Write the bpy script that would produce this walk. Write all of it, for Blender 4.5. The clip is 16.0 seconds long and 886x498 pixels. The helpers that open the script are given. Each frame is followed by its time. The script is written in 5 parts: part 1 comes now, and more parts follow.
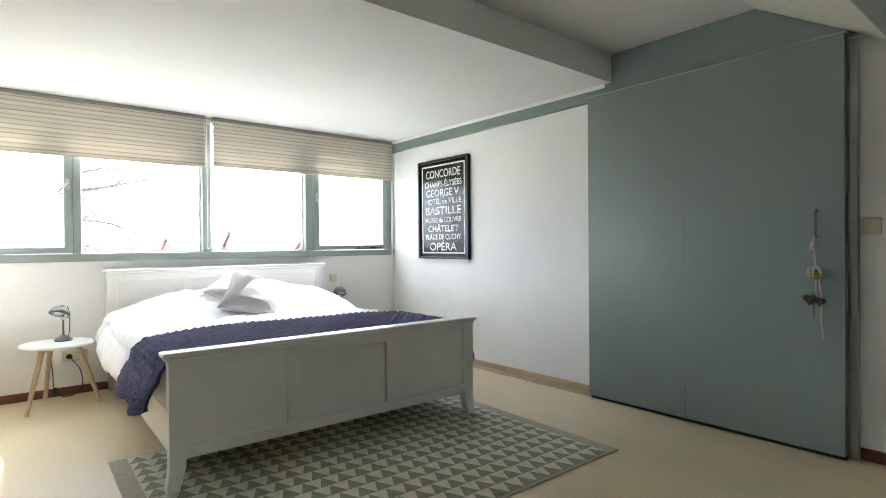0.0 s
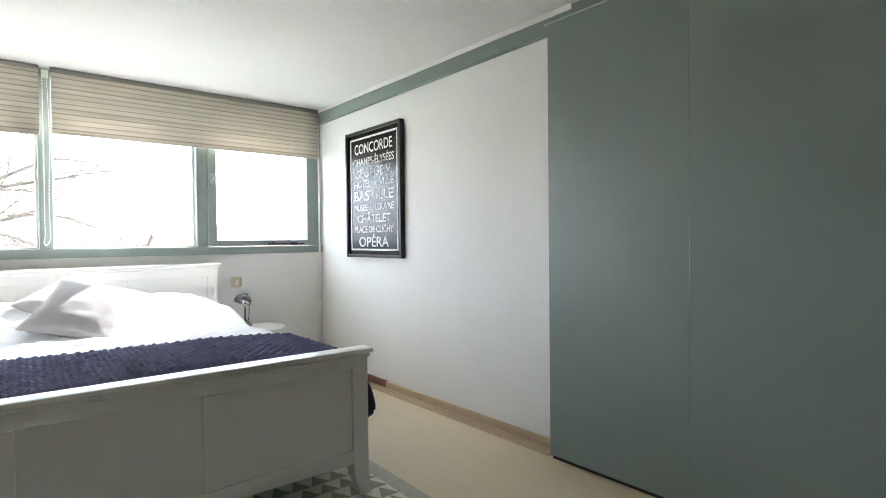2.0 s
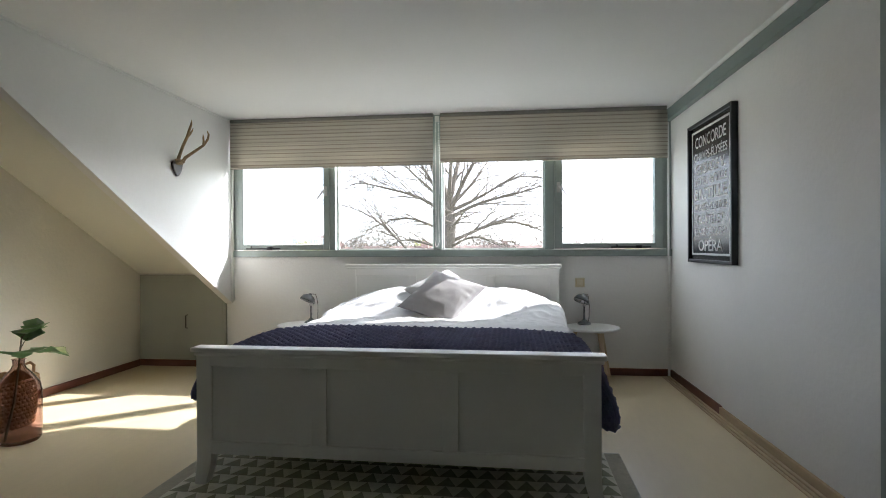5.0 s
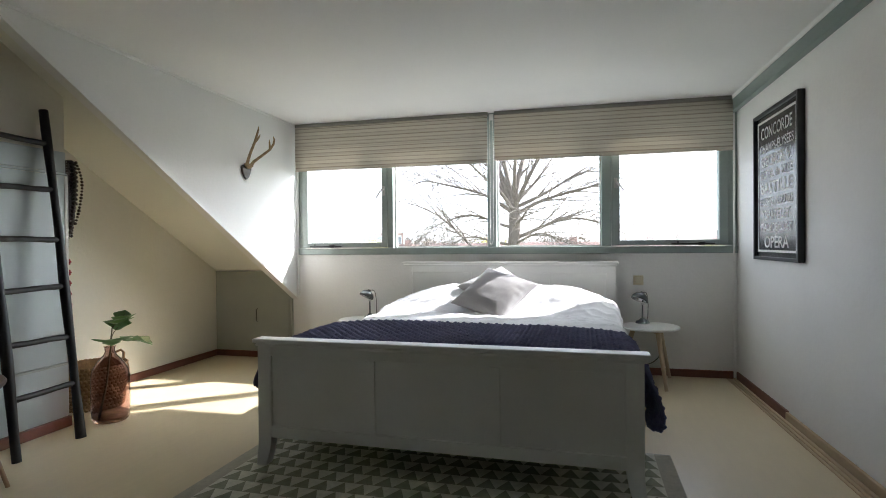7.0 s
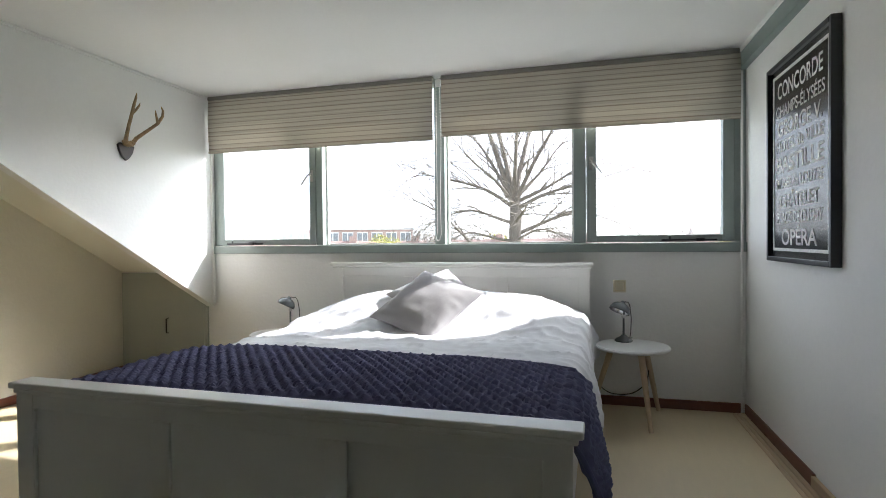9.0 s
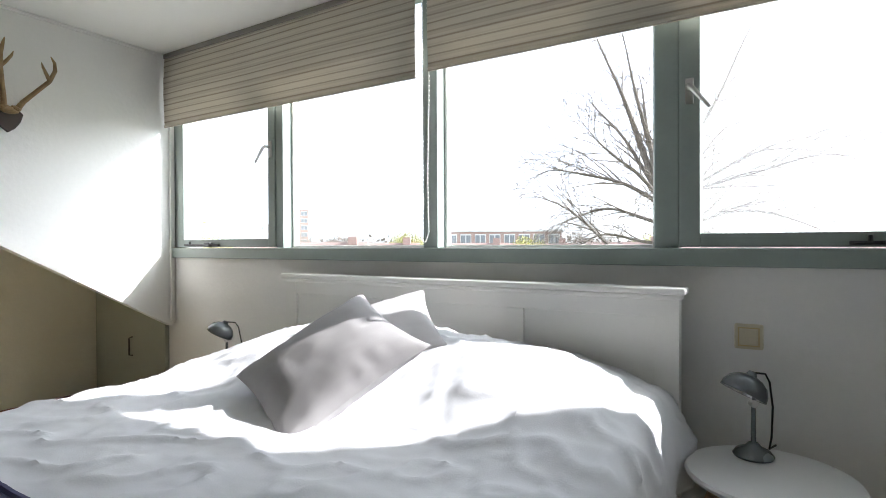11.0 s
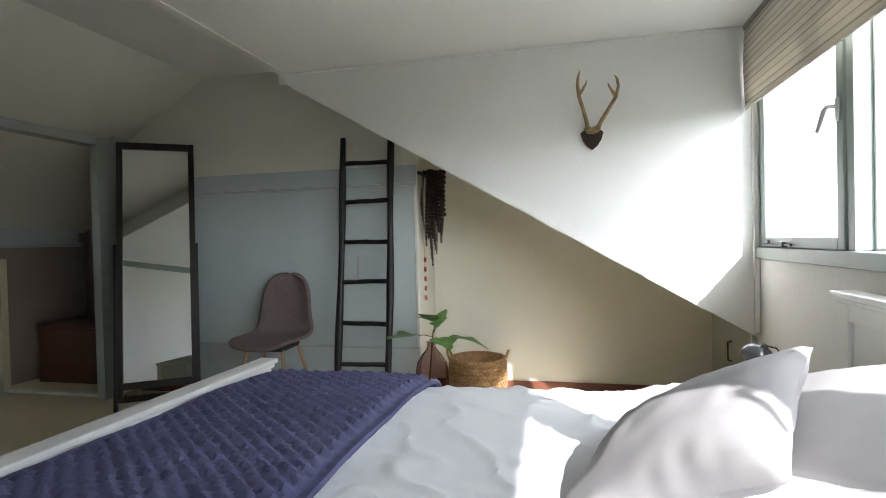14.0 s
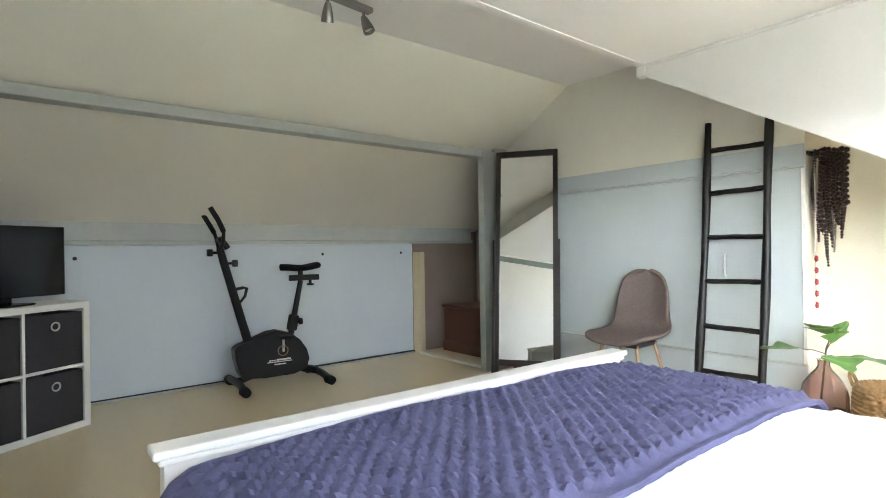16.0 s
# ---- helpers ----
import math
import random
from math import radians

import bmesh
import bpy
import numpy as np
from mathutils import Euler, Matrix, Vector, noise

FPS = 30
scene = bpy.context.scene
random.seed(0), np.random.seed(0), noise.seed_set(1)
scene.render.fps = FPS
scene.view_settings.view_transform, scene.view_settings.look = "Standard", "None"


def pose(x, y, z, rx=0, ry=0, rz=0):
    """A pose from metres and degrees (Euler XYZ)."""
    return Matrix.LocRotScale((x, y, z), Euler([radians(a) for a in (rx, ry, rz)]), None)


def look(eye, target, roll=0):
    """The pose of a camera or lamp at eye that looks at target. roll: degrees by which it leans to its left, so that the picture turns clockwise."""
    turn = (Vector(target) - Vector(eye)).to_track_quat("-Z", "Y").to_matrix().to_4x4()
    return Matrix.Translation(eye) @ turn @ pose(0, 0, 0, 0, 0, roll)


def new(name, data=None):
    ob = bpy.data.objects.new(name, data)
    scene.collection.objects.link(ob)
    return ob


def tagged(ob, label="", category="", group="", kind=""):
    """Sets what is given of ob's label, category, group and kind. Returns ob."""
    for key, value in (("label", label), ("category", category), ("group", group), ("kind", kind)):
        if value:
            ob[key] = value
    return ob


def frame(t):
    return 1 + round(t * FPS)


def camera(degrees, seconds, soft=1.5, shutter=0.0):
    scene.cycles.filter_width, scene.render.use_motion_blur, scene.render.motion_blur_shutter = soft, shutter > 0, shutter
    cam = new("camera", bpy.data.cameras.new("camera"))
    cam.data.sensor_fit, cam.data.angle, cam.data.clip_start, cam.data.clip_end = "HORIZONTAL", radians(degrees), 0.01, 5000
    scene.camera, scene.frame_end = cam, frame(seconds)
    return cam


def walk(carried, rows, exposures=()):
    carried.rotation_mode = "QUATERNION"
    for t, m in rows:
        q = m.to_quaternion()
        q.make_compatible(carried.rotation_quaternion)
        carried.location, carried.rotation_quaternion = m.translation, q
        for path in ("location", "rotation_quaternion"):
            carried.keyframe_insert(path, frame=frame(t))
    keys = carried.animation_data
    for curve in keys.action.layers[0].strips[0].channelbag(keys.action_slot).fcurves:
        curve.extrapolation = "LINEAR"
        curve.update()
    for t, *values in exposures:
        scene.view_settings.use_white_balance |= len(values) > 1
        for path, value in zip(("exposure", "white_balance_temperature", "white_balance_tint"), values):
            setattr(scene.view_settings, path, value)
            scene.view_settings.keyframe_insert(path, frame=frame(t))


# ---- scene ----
cam = camera(79.5, 16.0, soft=0.95)
EXPOSURES = [(0, 4.08, 5980, 12), (2, 4.06, 5980, 12), (3.5, 3.6, 5980, 12), (5, 2.75, 5980, 12), (7.5, 2.82, 5980, 12), (8, 2.77, 5980, 12), (9, 2.75, 5980, 12), (11.5, 2.52, 5980, 12), (12.7, 2.48, 5980, 12), (13.5, 2.48, 5980, 12), (14, 2.78, 5980, 12), (14.5, 3.38, 6000, 12), (15.5, 4.12, 6080, 12), (16, 4.45, 6100, 12)]
SKY, SUN = 0.165, 2.0
PATH = [
    (0, (0.883, 1.156, 1.091), (2.16, 2.695, 1.076), -0.5),
    (0.5, (1.164, 1.251, 1.062), (2.46, 2.775, 1.049), -0.5),
    (1, (1.46, 1.406, 1.054), (2.773, 2.914, 1.041), -0.5),
    (1.5, (1.743, 1.592, 1.063), (3.06, 3.097, 1.043), -0.4),
    (2, (2.021, 1.734, 1.079), (3.302, 3.27, 1.047), -0.6),
    (2.5, (2.223, 1.859, 1.078), (3.391, 3.483, 1.059), -0.8),
    (3, (2.434, 1.885, 1.075), (3.387, 3.643, 1.058), -0.8),
    (3.5, (2.595, 1.801, 1.062), (3.227, 3.699, 1.06), -0.7),
    (4, (2.695, 1.727, 1.068), (2.991, 3.705, 1.07), -0.7),
    (4.5, (2.781, 1.639, 1.071), (2.76, 3.639, 1.07), -0.4),
    (5, (2.814, 1.445, 1.078), (2.592, 3.432, 1.068), -0.3),
    (7.5, (2.988, 1.401, 1.082), (2.51, 3.343, 1.061), -0.5),
    (8, (3.067, 1.688, 1.067), (2.58, 3.628, 1.04), -0.5),
    (8.5, (3.164, 2.023, 1.072), (2.667, 3.96, 1.039), -0.7),
    (9, (3.243, 2.39, 1.078), (2.727, 4.322, 1.045), -0.6),
    (9.2, (3.315, 2.553, 1.079), (2.775, 4.478, 1.044), -0.7),
    (11.3, (3.498, 4.286, 1.068), (2.306, 5.892, 1.047), -0.5),
    (11.5, (3.475, 4.429, 1.08), (2.17, 5.944, 1.053), -0.8),
    (12, (3.44, 4.729, 1.085), (1.9, 6.006, 1.054), -0.9),
    (12.5, (3.356, 4.903, 1.092), (1.564, 5.791, 1.053), -1.3),
    (13, (3.361, 5.016, 1.111), (1.408, 5.447, 1.075), -1.2),
    (13.5, (3.391, 5.021, 1.131), (1.392, 4.984, 1.093), -1.5),
    (14, (3.504, 5.025, 1.122), (1.557, 4.566, 1.091), -1.4),
    (14.5, (3.495, 5.056, 1.083), (1.671, 4.236, 1.071), -1.4),
    (15, (3.462, 5.067, 1.072), (1.824, 3.919, 1.071), -1.2),
    (15.5, (3.479, 5.083, 1.077), (2.046, 3.687, 1.078), -1.0),
    (16, (3.476, 5.079, 1.073), (2.221, 3.521, 1.078), -0.9),
]
walk(cam, [(t, look(eye, target, roll)) for t, eye, target, roll in PATH], EXPOSURES)
# ---- world, sun and exposure ----
SUN_DIR = Vector((-1.3, -1.0, -1.16)).normalized()
world = bpy.data.worlds.new("sky")
scene.world = world
world.use_nodes = True
wn = world.node_tree.nodes
sky = wn.new("ShaderNodeTexSky")
sky.sky_type = "NISHITA"
sky.sun_disc = False
sky.sun_elevation = math.asin(-SUN_DIR.z)
sky.sun_rotation = math.atan2(-SUN_DIR.x, -SUN_DIR.y)
sky.air_density, sky.dust_density, sky.ozone_density = 0.5, 1.8, 0.3
wn["Background"].inputs["Strength"].default_value = SKY
haze = wn.new("ShaderNodeHueSaturation")
haze.inputs["Saturation"].default_value = 0.35
world.node_tree.links.new(sky.outputs[0], haze.inputs["Color"])
world.node_tree.links.new(haze.outputs[0], wn["Background"].inputs["Color"])
sun = new("sun", bpy.data.lights.new("sun", "SUN"))
sun.data.energy, sun.data.angle, sun.data.color = SUN, radians(0.7), (1.0, 0.96, 0.90)
sun.matrix_world = look((12, 16, 12), Vector((12, 16, 12)) + SUN_DIR)


# ---- materials ----
def material(name, color, rough=0.6, metal=0.0, var=0.06, scale=6.0, bump=0.0, bump_scale=80.0, spec=0.5, dark=None, stretch=(1, 1, 1)):
    """A surface with broad tone variation, fine grain and relief; sizes are in features per metre."""
    m = bpy.data.materials.new(name)
    m.use_nodes = True
    n, l = m.node_tree.nodes, m.node_tree.links
    b = n["Principled BSDF"]
    b.inputs["Metallic"].default_value = metal
    b.inputs["Specular IOR Level"].default_value = spec
    co = n.new("ShaderNodeTexCoord")
    mp = n.new("ShaderNodeMapping")
    mp.inputs["Scale"].default_value = stretch
    l.new(co.outputs["Object"], mp.inputs["Vector"])
    big = n.new("ShaderNodeTexNoise")
    big.inputs["Scale"].default_value, big.inputs["Detail"].default_value = scale, 4
    l.new(mp.outputs[0], big.inputs["Vector"])
    fine = n.new("ShaderNodeTexNoise")
    fine.inputs["Scale"].default_value, fine.inputs["Detail"].default_value = bump_scale, 3
    l.new(mp.outputs[0], fine.inputs["Vector"])
    add = n.new("ShaderNodeMath")
    add.operation = "MULTIPLY_ADD"
    add.inputs[1].default_value = 0.35
    l.new(fine.outputs[0], add.inputs[0])
    l.new(big.outputs[0], add.inputs[2])
    ramp = n.new("ShaderNodeValToRGB")
    lo = dark or tuple(c * (1 - 2 * var) for c in color)
    hi = tuple(min(1, c * (1 + var)) for c in color)
    ramp.color_ramp.elements[0].position, ramp.color_ramp.elements[1].position = 0.30, 1.0
    ramp.color_ramp.elements[0].color, ramp.color_ramp.elements[1].color = (*lo, 1), (*hi, 1)
    l.new(add.outputs[0], ramp.inputs[0])
    l.new(ramp.outputs[0], b.inputs["Base Color"])
    rr = n.new("ShaderNodeMapRange")
    rr.inputs["To Min"].default_value, rr.inputs["To Max"].default_value = max(0.02, rough - 0.07), min(1, rough + 0.07)
    l.new(big.outputs[0], rr.inputs["Value"])
    l.new(rr.outputs[0], b.inputs["Roughness"])
    if bump:
        bp = n.new("ShaderNodeBump")
        bp.inputs["Strength"].default_value, bp.inputs["Distance"].default_value = bump, 0.004
        l.new(fine.outputs[0], bp.inputs["Height"])
        l.new(bp.outputs[0], b.inputs["Normal"])
    return m


WHITE_WALL = material("white_wall_paint", (0.84, 0.83, 0.80), 0.75, var=0.03, scale=1.6, bump=0.35, bump_scale=45, spec=0.3)
CREAM_WALL = material("cream_wall_paint", (0.79, 0.77, 0.67), 0.75, var=0.03, scale=1.6, bump=0.5, bump_scale=45, spec=0.3)
CEIL = material("ceiling_paint", (0.84, 0.83, 0.80), 0.8, var=0.02, scale=1.2, bump=0.2, bump_scale=60, spec=0.3)
SLOPE = material("slope_paint", (0.80, 0.79, 0.69), 0.7, var=0.025, scale=1.4, bump=0.2, bump_scale=60, spec=0.35)
GREEN = material("grey_green_paint", (0.225, 0.275, 0.25), 0.38, var=0.015, scale=2.5, bump=0.06, bump_scale=90)
FRAME = material("window_frame_paint", (0.30, 0.35, 0.32), 0.42, var=0.05, scale=9, bump=0.08, bump_scale=60)
BLUE = material("pale_blue_paint", (0.52, 0.58, 0.59), 0.5, var=0.025, scale=2, bump=0.08, bump_scale=70)
BEAM = material("blue_grey_beam_paint", (0.47, 0.505, 0.48), 0.55, var=0.05, scale=5, bump=0.2, bump_scale=40)
FLOOR = material("beige_floor", (0.70, 0.585, 0.38), 0.37, var=0.06, scale=2.2, bump=0.05, bump_scale=35, spec=0.65, stretch=(1, 0.15, 1))
SKIRT = material("red_brown_skirting", (0.17, 0.06, 0.035), 0.45, var=0.12, scale=8, bump=0.1)
RAW_WOOD = material("raw_pine_strip", (0.55, 0.41, 0.25), 0.55, var=0.12, scale=14, bump=0.15, stretch=(1, 0.1, 1))
# Dark brown puts the niche's dimness into the colour of its walls.
NICHE = material("niche_shade_brown", (0.30, 0.235, 0.20), 0.7, var=0.08, scale=3, bump=0.1)
BED_WHITE = material("white_bed_paint", (0.82, 0.81, 0.77), 0.38, var=0.02, scale=3, bump=0.05, bump_scale=60)
BROWN = material("brown_chest_wood", (0.14, 0.06, 0.035), 0.5, var=0.15, scale=6, stretch=(0.2, 0.2, 1))


# ---- building helpers ----
def finish(bm, name, mat, smooth=False):
    me = bpy.data.meshes.new(name)
    bmesh.ops.recalc_face_normals(bm, faces=bm.faces)
    bm.to_mesh(me)
    bm.free()
    me.materials.append(mat)
    if smooth:
        for p in me.polygons:
            p.use_smooth = True
        me.set_sharp_from_angle(angle=radians(40))
    return me


def part(name, bm, mat, parent=None, label="", smooth=False, kind=""):
    ob = new(name, finish(bm, name, mat, smooth))
    ob.parent = parent
    if label:
        ob["label"] = label
    if kind:
        ob["kind"] = kind
    return ob


def thing(name, label, category, at=(0, 0, 0), turn=0.0, group=""):
    ob = new(name)
    ob.empty_display_size = 0.1
    ob.matrix_basis = pose(*at, 0, 0, turn)
    return tagged(ob, label, category, group)


def structure(name, bm, mat, label, category="", smooth=False):
    return tagged(part(name, bm, mat, smooth=smooth), label, category or name.split("_")[0], kind="structure")


def bevelled(bm, verts, bevel, segs=2):
    if bevel:
        edges = list({e for v in verts for e in v.link_edges})
        bmesh.ops.bevel(bm, geom=edges, offset=bevel, segments=segs, affect="EDGES", profile=0.5)


def box(bm, a, b, bevel=0.0, segs=2, m=None):
    """A box from corner a to corner b."""
    a, b = Vector(a), Vector(b)
    mid = (a + b) / 2
    mat = Matrix.Translation(mid) @ Matrix.Diagonal((*(b - a), 1))
    got = bmesh.ops.create_cube(bm, size=1, matrix=(m @ mat) if m else mat)
    bevelled(bm, got["verts"], bevel, segs)
    return bm


def boxes(*list_of, bevel=0.0):
    bm = bmesh.new()
    for a, b in list_of:
        box(bm, a, b, bevel)
    return bm


def prism(bm, outline, axis, lo, hi, bevel=0.0):
    """An outline of 2D points, drawn out along an axis from lo to hi."""
    def place(u, v, w):
        return {"x": (w, u, v), "y": (u, w, v), "z": (u, v, w)}[axis]
    r = [bm.verts.new(place(u, v, lo)) for u, v in outline]
    s = [bm.verts.new(place(u, v, hi)) for u, v in outline]
    bm.faces.new(r)
    bm.faces.new(list(reversed(s)))
    for i in range(len(r)):
        j = (i + 1) % len(r)
        bm.faces.new((r[i], r[j], s[j], s[i]))
    bevelled(bm, r + s, bevel)
    return bm


def tube(bm, points, radii, sides=10, cap=True):
    """A round tube along points; radii is one number or one for each point."""
    pts = [Vector(p) for p in points]
    if not isinstance(radii, (list, tuple)):
        radii = [radii] * len(pts)
    rings, side = [], None
    for i, p in enumerate(pts):
        d = (pts[min(i + 1, len(pts) - 1)] - pts[max(i - 1, 0)]).normalized()
        ref = side if side is not None else (Vector((0, 0, 1)) if abs(d.z) < 0.9 else Vector((1, 0, 0)))
        u = (ref - d * ref.dot(d)).normalized()
        side = u
        w = d.cross(u)
        rings.append([bm.verts.new(p + radii[i] * (math.cos(2 * math.pi * k / sides) * u + math.sin(2 * math.pi * k / sides) * w)) for k in range(sides)])
    for a, b in zip(rings, rings[1:]):
        for k in range(sides):
            bm.faces.new((a[k], a[(k + 1) % sides], b[(k + 1) % sides], b[k]))
    if cap:
        bm.faces.new(list(reversed(rings[0])))
        bm.faces.new(rings[-1])
    return bm


def lathe(bm, profile, sides=24, m=None):
    """A solid of revolution about z from (radius, height) pairs; a radius of 0 closes it."""
    rings = []
    for r, z in profile:
        if r < 1e-5:
            rings.append([bm.verts.new((0, 0, z))])
        else:
            rings.append([bm.verts.new((r * math.cos(2 * math.pi * k / sides), r * math.sin(2 * math.pi * k / sides), z)) for k in range(sides)])
    for a, b in zip(rings, rings[1:]):
        for k in range(sides):
            j = (k + 1) % sides
            if len(a) == 1 and len(b) > 1:
                bm.faces.new((a[0], b[j], b[k]))
            elif len(b) == 1 and len(a) > 1:
                bm.faces.new((a[k], a[j], b[0]))
            elif len(a) > 1:
                bm.faces.new((a[k], a[j], b[j], b[k]))
    if m:
        bmesh.ops.transform(bm, matrix=m, verts=[v for ring in rings for v in ring])
    return bm


# ---- the room: walls, floor, ceilings ----
XR, XL, XC, XG = 4.19, 0.40, -0.06, -0.50     # poster wall, dormer cheek, cupboard front, gable wall
YW, YP = 6.00, 0.476                           # window wall, low panels
ZD, ZF = 2.21, 2.40                            # dormer ceiling, flat ceiling
YS, YK = 3.30, 2.335                           # step of the ceiling, start of the low slope


def slope_low(y):
    return ZF - 0.6 * (YK - y)


def slope_dormer(y):
    return ZF - 0.578 * (y - YS)


structure("floor", boxes(((-0.9, 0.1, -0.12), (4.35, 6.2, 0))), FLOOR, "beige wood-grain laminate floor, slightly glossy")
structure("wall_window", boxes(((XG - 0.2, YW, 0), (XR + 0.18, YW + 0.2, 1.003)), ((XG - 0.2, YW, 2.226), (XR + 0.18, YW + 0.2, 2.7)), ((XG - 0.2, YW + 0.01, 1.003), (XL - 0.02, YW + 0.2, 2.226)), ((XR + 0.005, YW + 0.01, 1.003), (XR + 0.18, YW + 0.2, 2.226))), WHITE_WALL, "white plastered wall under a dormer window", "wall")
structure("wall_right", boxes(((XR, 0.1, 0), (XR + 0.15, YW, 2.7))), WHITE_WALL, "white plastered party wall", "wall")
structure("wall_gable", boxes(((XG - 0.15, 4.01, 0), (XG, YW, 2.7))), CREAM_WALL, "cream plastered gable wall", "wall")
structure("wall_cupboard", boxes(((XG - 0.15, 1.64, 0), (XC, 4.01, 2.7))), CREAM_WALL, "cream wall over built-in cupboards", "wall")
structure("wall_niche", boxes(((-0.9, 0.1, 0), (-0.72, 1.64, 2.7)), ((-0.72, 0.1, 0), (0.178, 0.468, 1.5))), NICHE, "plastered walls of an open niche, coloured dark for its shade", "wall")
structure("wall_low", boxes(((0.19, 0.1, 0), (XR, YP - 0.03, 1.5))), CREAM_WALL, "knee wall under a sloping roof", "wall")
structure("ceiling_dormer", boxes(((XL - 0.05, YS, ZD), (XR, YW + 0.1, ZD + 0.08))), CEIL, "white painted dormer ceiling", "ceiling")
structure("ceiling_flat", boxes(((XG, YK, ZF), (XR, YS + 0.3, ZF + 0.08))), CEIL, "white painted flat ceiling", "ceiling")
structure("ceiling_step", boxes(((XL - 0.05, YS - 0.05, ZD - 0.005), (XR - 0.04, YS - 0.001, ZF - 0.002))), CEIL, "white boxed beam at the ceiling step", "ceiling")
structure("ceiling_slope_low", prism(bmesh.new(), [(YK, ZF), (0.2, slope_low(0.2)), (0.2, slope_low(0.2) + 0.15), (YK, ZF + 0.15)], "x", -0.75, XR), SLOPE, "cream sloping roof lining", "ceiling")
structure("ceiling_slope_dormer", prism(bmesh.new(), [(YS, ZF), (YW, slope_dormer(YW)), (YW, slope_dormer(YW) + 0.15), (YS, ZF + 0.15)], "x", XG, XL - 0.05), SLOPE, "cream sloping roof lining beside a dormer", "ceiling")
structure("wall_cheek", prism(bmesh.new(), [(YW, 0.585), (YW, ZD), (YS, ZD), (YS, 2.14)], "x", XL - 0.05, XL), WHITE_WALL, "white triangular dormer cheek wall", "wall")

# ---- trim, beams, doors of the room ----
def skirting(name, a, b, mat, label):
    return structure(name, box(bmesh.new(), a, b, 0.004), mat, label, "skirting")


skirting("baseboard_window", (XG + 0.002, YW - 0.014, 0), (XR - 0.016, YW + 0.001, 0.06), SKIRT, "red-brown painted wooden skirting board")
skirting("baseboard_gable", (XG - 0.001, 4.012, 0), (XG + 0.014, YW - 0.016, 0.06), SKIRT, "red-brown painted wooden skirting board")
skirting("baseboard_right", (XR - 0.014, 4.98, 0), (XR + 0.001, YW - 0.016, 0.06), SKIRT, "red-brown painted wooden skirting board")
skirting("baseboard_cupboard", (XC + 0.004, 1.72, 0), (XC + 0.036, 4.006, 0.06), SKIRT, "red-brown painted wooden skirting board under the cupboard")
skirting("baseboard_door", (XR - 0.014, 0.5, 0), (XR + 0.001, 1.872, 0.06), SKIRT, "red-brown painted wooden skirting board")
for k, (dx, h) in enumerate(((0.0, 0.055), (0.022, 0.014), (0.044, 0.009), (0.066, 0.006))):
    skirting("trim_floor_track", (XR - 0.022 - dx, 3.39 + 0.01 * k, 0), (XR - dx - 0.002, 4.978 if k < 1 else 5.96, h), RAW_WOOD, "bare pine floor guide strip along the wall")
structure("trim_corner_pipe", tube(bmesh.new(), [(XR - 0.03, YW - 0.03, 0.0), (XR - 0.03, YW - 0.03, 2.08)], 0.008, 8), WHITE_WALL, "thin white painted pipe in the room corner", "pipe")
structure("trim_cheek_edge", prism(bmesh.new(), [(YW - 0.02, 0.575), (YW - 0.02, 0.602), (YS, 2.162), (YS, 2.135)], "x", XL - 0.056, XL + 0.008), BED_WHITE, "white wooden edge strip under the dormer cheek", "trim")
structure("trim_cheek_post", box(bmesh.new(), (XL - 0.001, YW - 0.03, 0.60), (XL + 0.018, YW - 0.003, ZD), 0.003), WHITE_WALL, "white corner strip beside the dormer window", "trim")
structure("trim_cheek_joint", box(bmesh.new(), (XL - 0.055, YS - 0.06, 2.14), (XL + 0.012, YS - 0.001, ZD + 0.02), 0.006), CEIL, "small white end block of a beam", "trim")
structure("trim_ceiling_cheek", box(bmesh.new(), (XL - 0.001, YS, ZD - 0.016), (XL + 0.012, YW - 0.1, ZD - 0.001), 0.002), CEIL, "thin white ceiling strip", "trim")
structure("wall_green_band", prism(bmesh.new(), [(YW - 0.002, 2.092), (YW - 0.002, ZD - 0.002), (YS, ZD - 0.002), (YS, ZF - 0.002), (YK, ZF - 0.002), (1.875, slope_low(1.875) - 0.002), (1.875, 2.125), (3.43, 2.125), (3.43, 2.108)], "x", XR - 0.042, XR - 0.001), GREEN, "grey-green painted boarding along the top of the wall", "trim")
structure("trim_band_lip", box(bmesh.new(), (XR - 0.050, YS + 0.002, ZD - 0.03), (XR - 0.043, YW - 0.004, ZD - 0.001), 0.002), CEIL, "uneven white paint line under the ceiling", "trim")
structure("door_jamb", box(bmesh.new(), (XR - 0.045, 1.874, 0), (XR - 0.001, 1.908, 2.10), 0.004), BEAM, "dark grey-green painted door post", "door post")

BLACK_METAL = material("black_metal", (0.02, 0.02, 0.022), 0.4, var=0.1, bump=0.05)
DULL_STEEL = material("dull_steel", (0.22, 0.22, 0.21), 0.35, 1.0, var=0.1, scale=20)
STEEL = material("brushed_steel", (0.55, 0.54, 0.52), 0.3, 1.0, var=0.06, scale=20)
# Near-black for the door guides; on hole discs it paints the shade inside.
DARK_GAP = material("dark_rubber_and_holes", (0.015, 0.015, 0.015), 0.7)

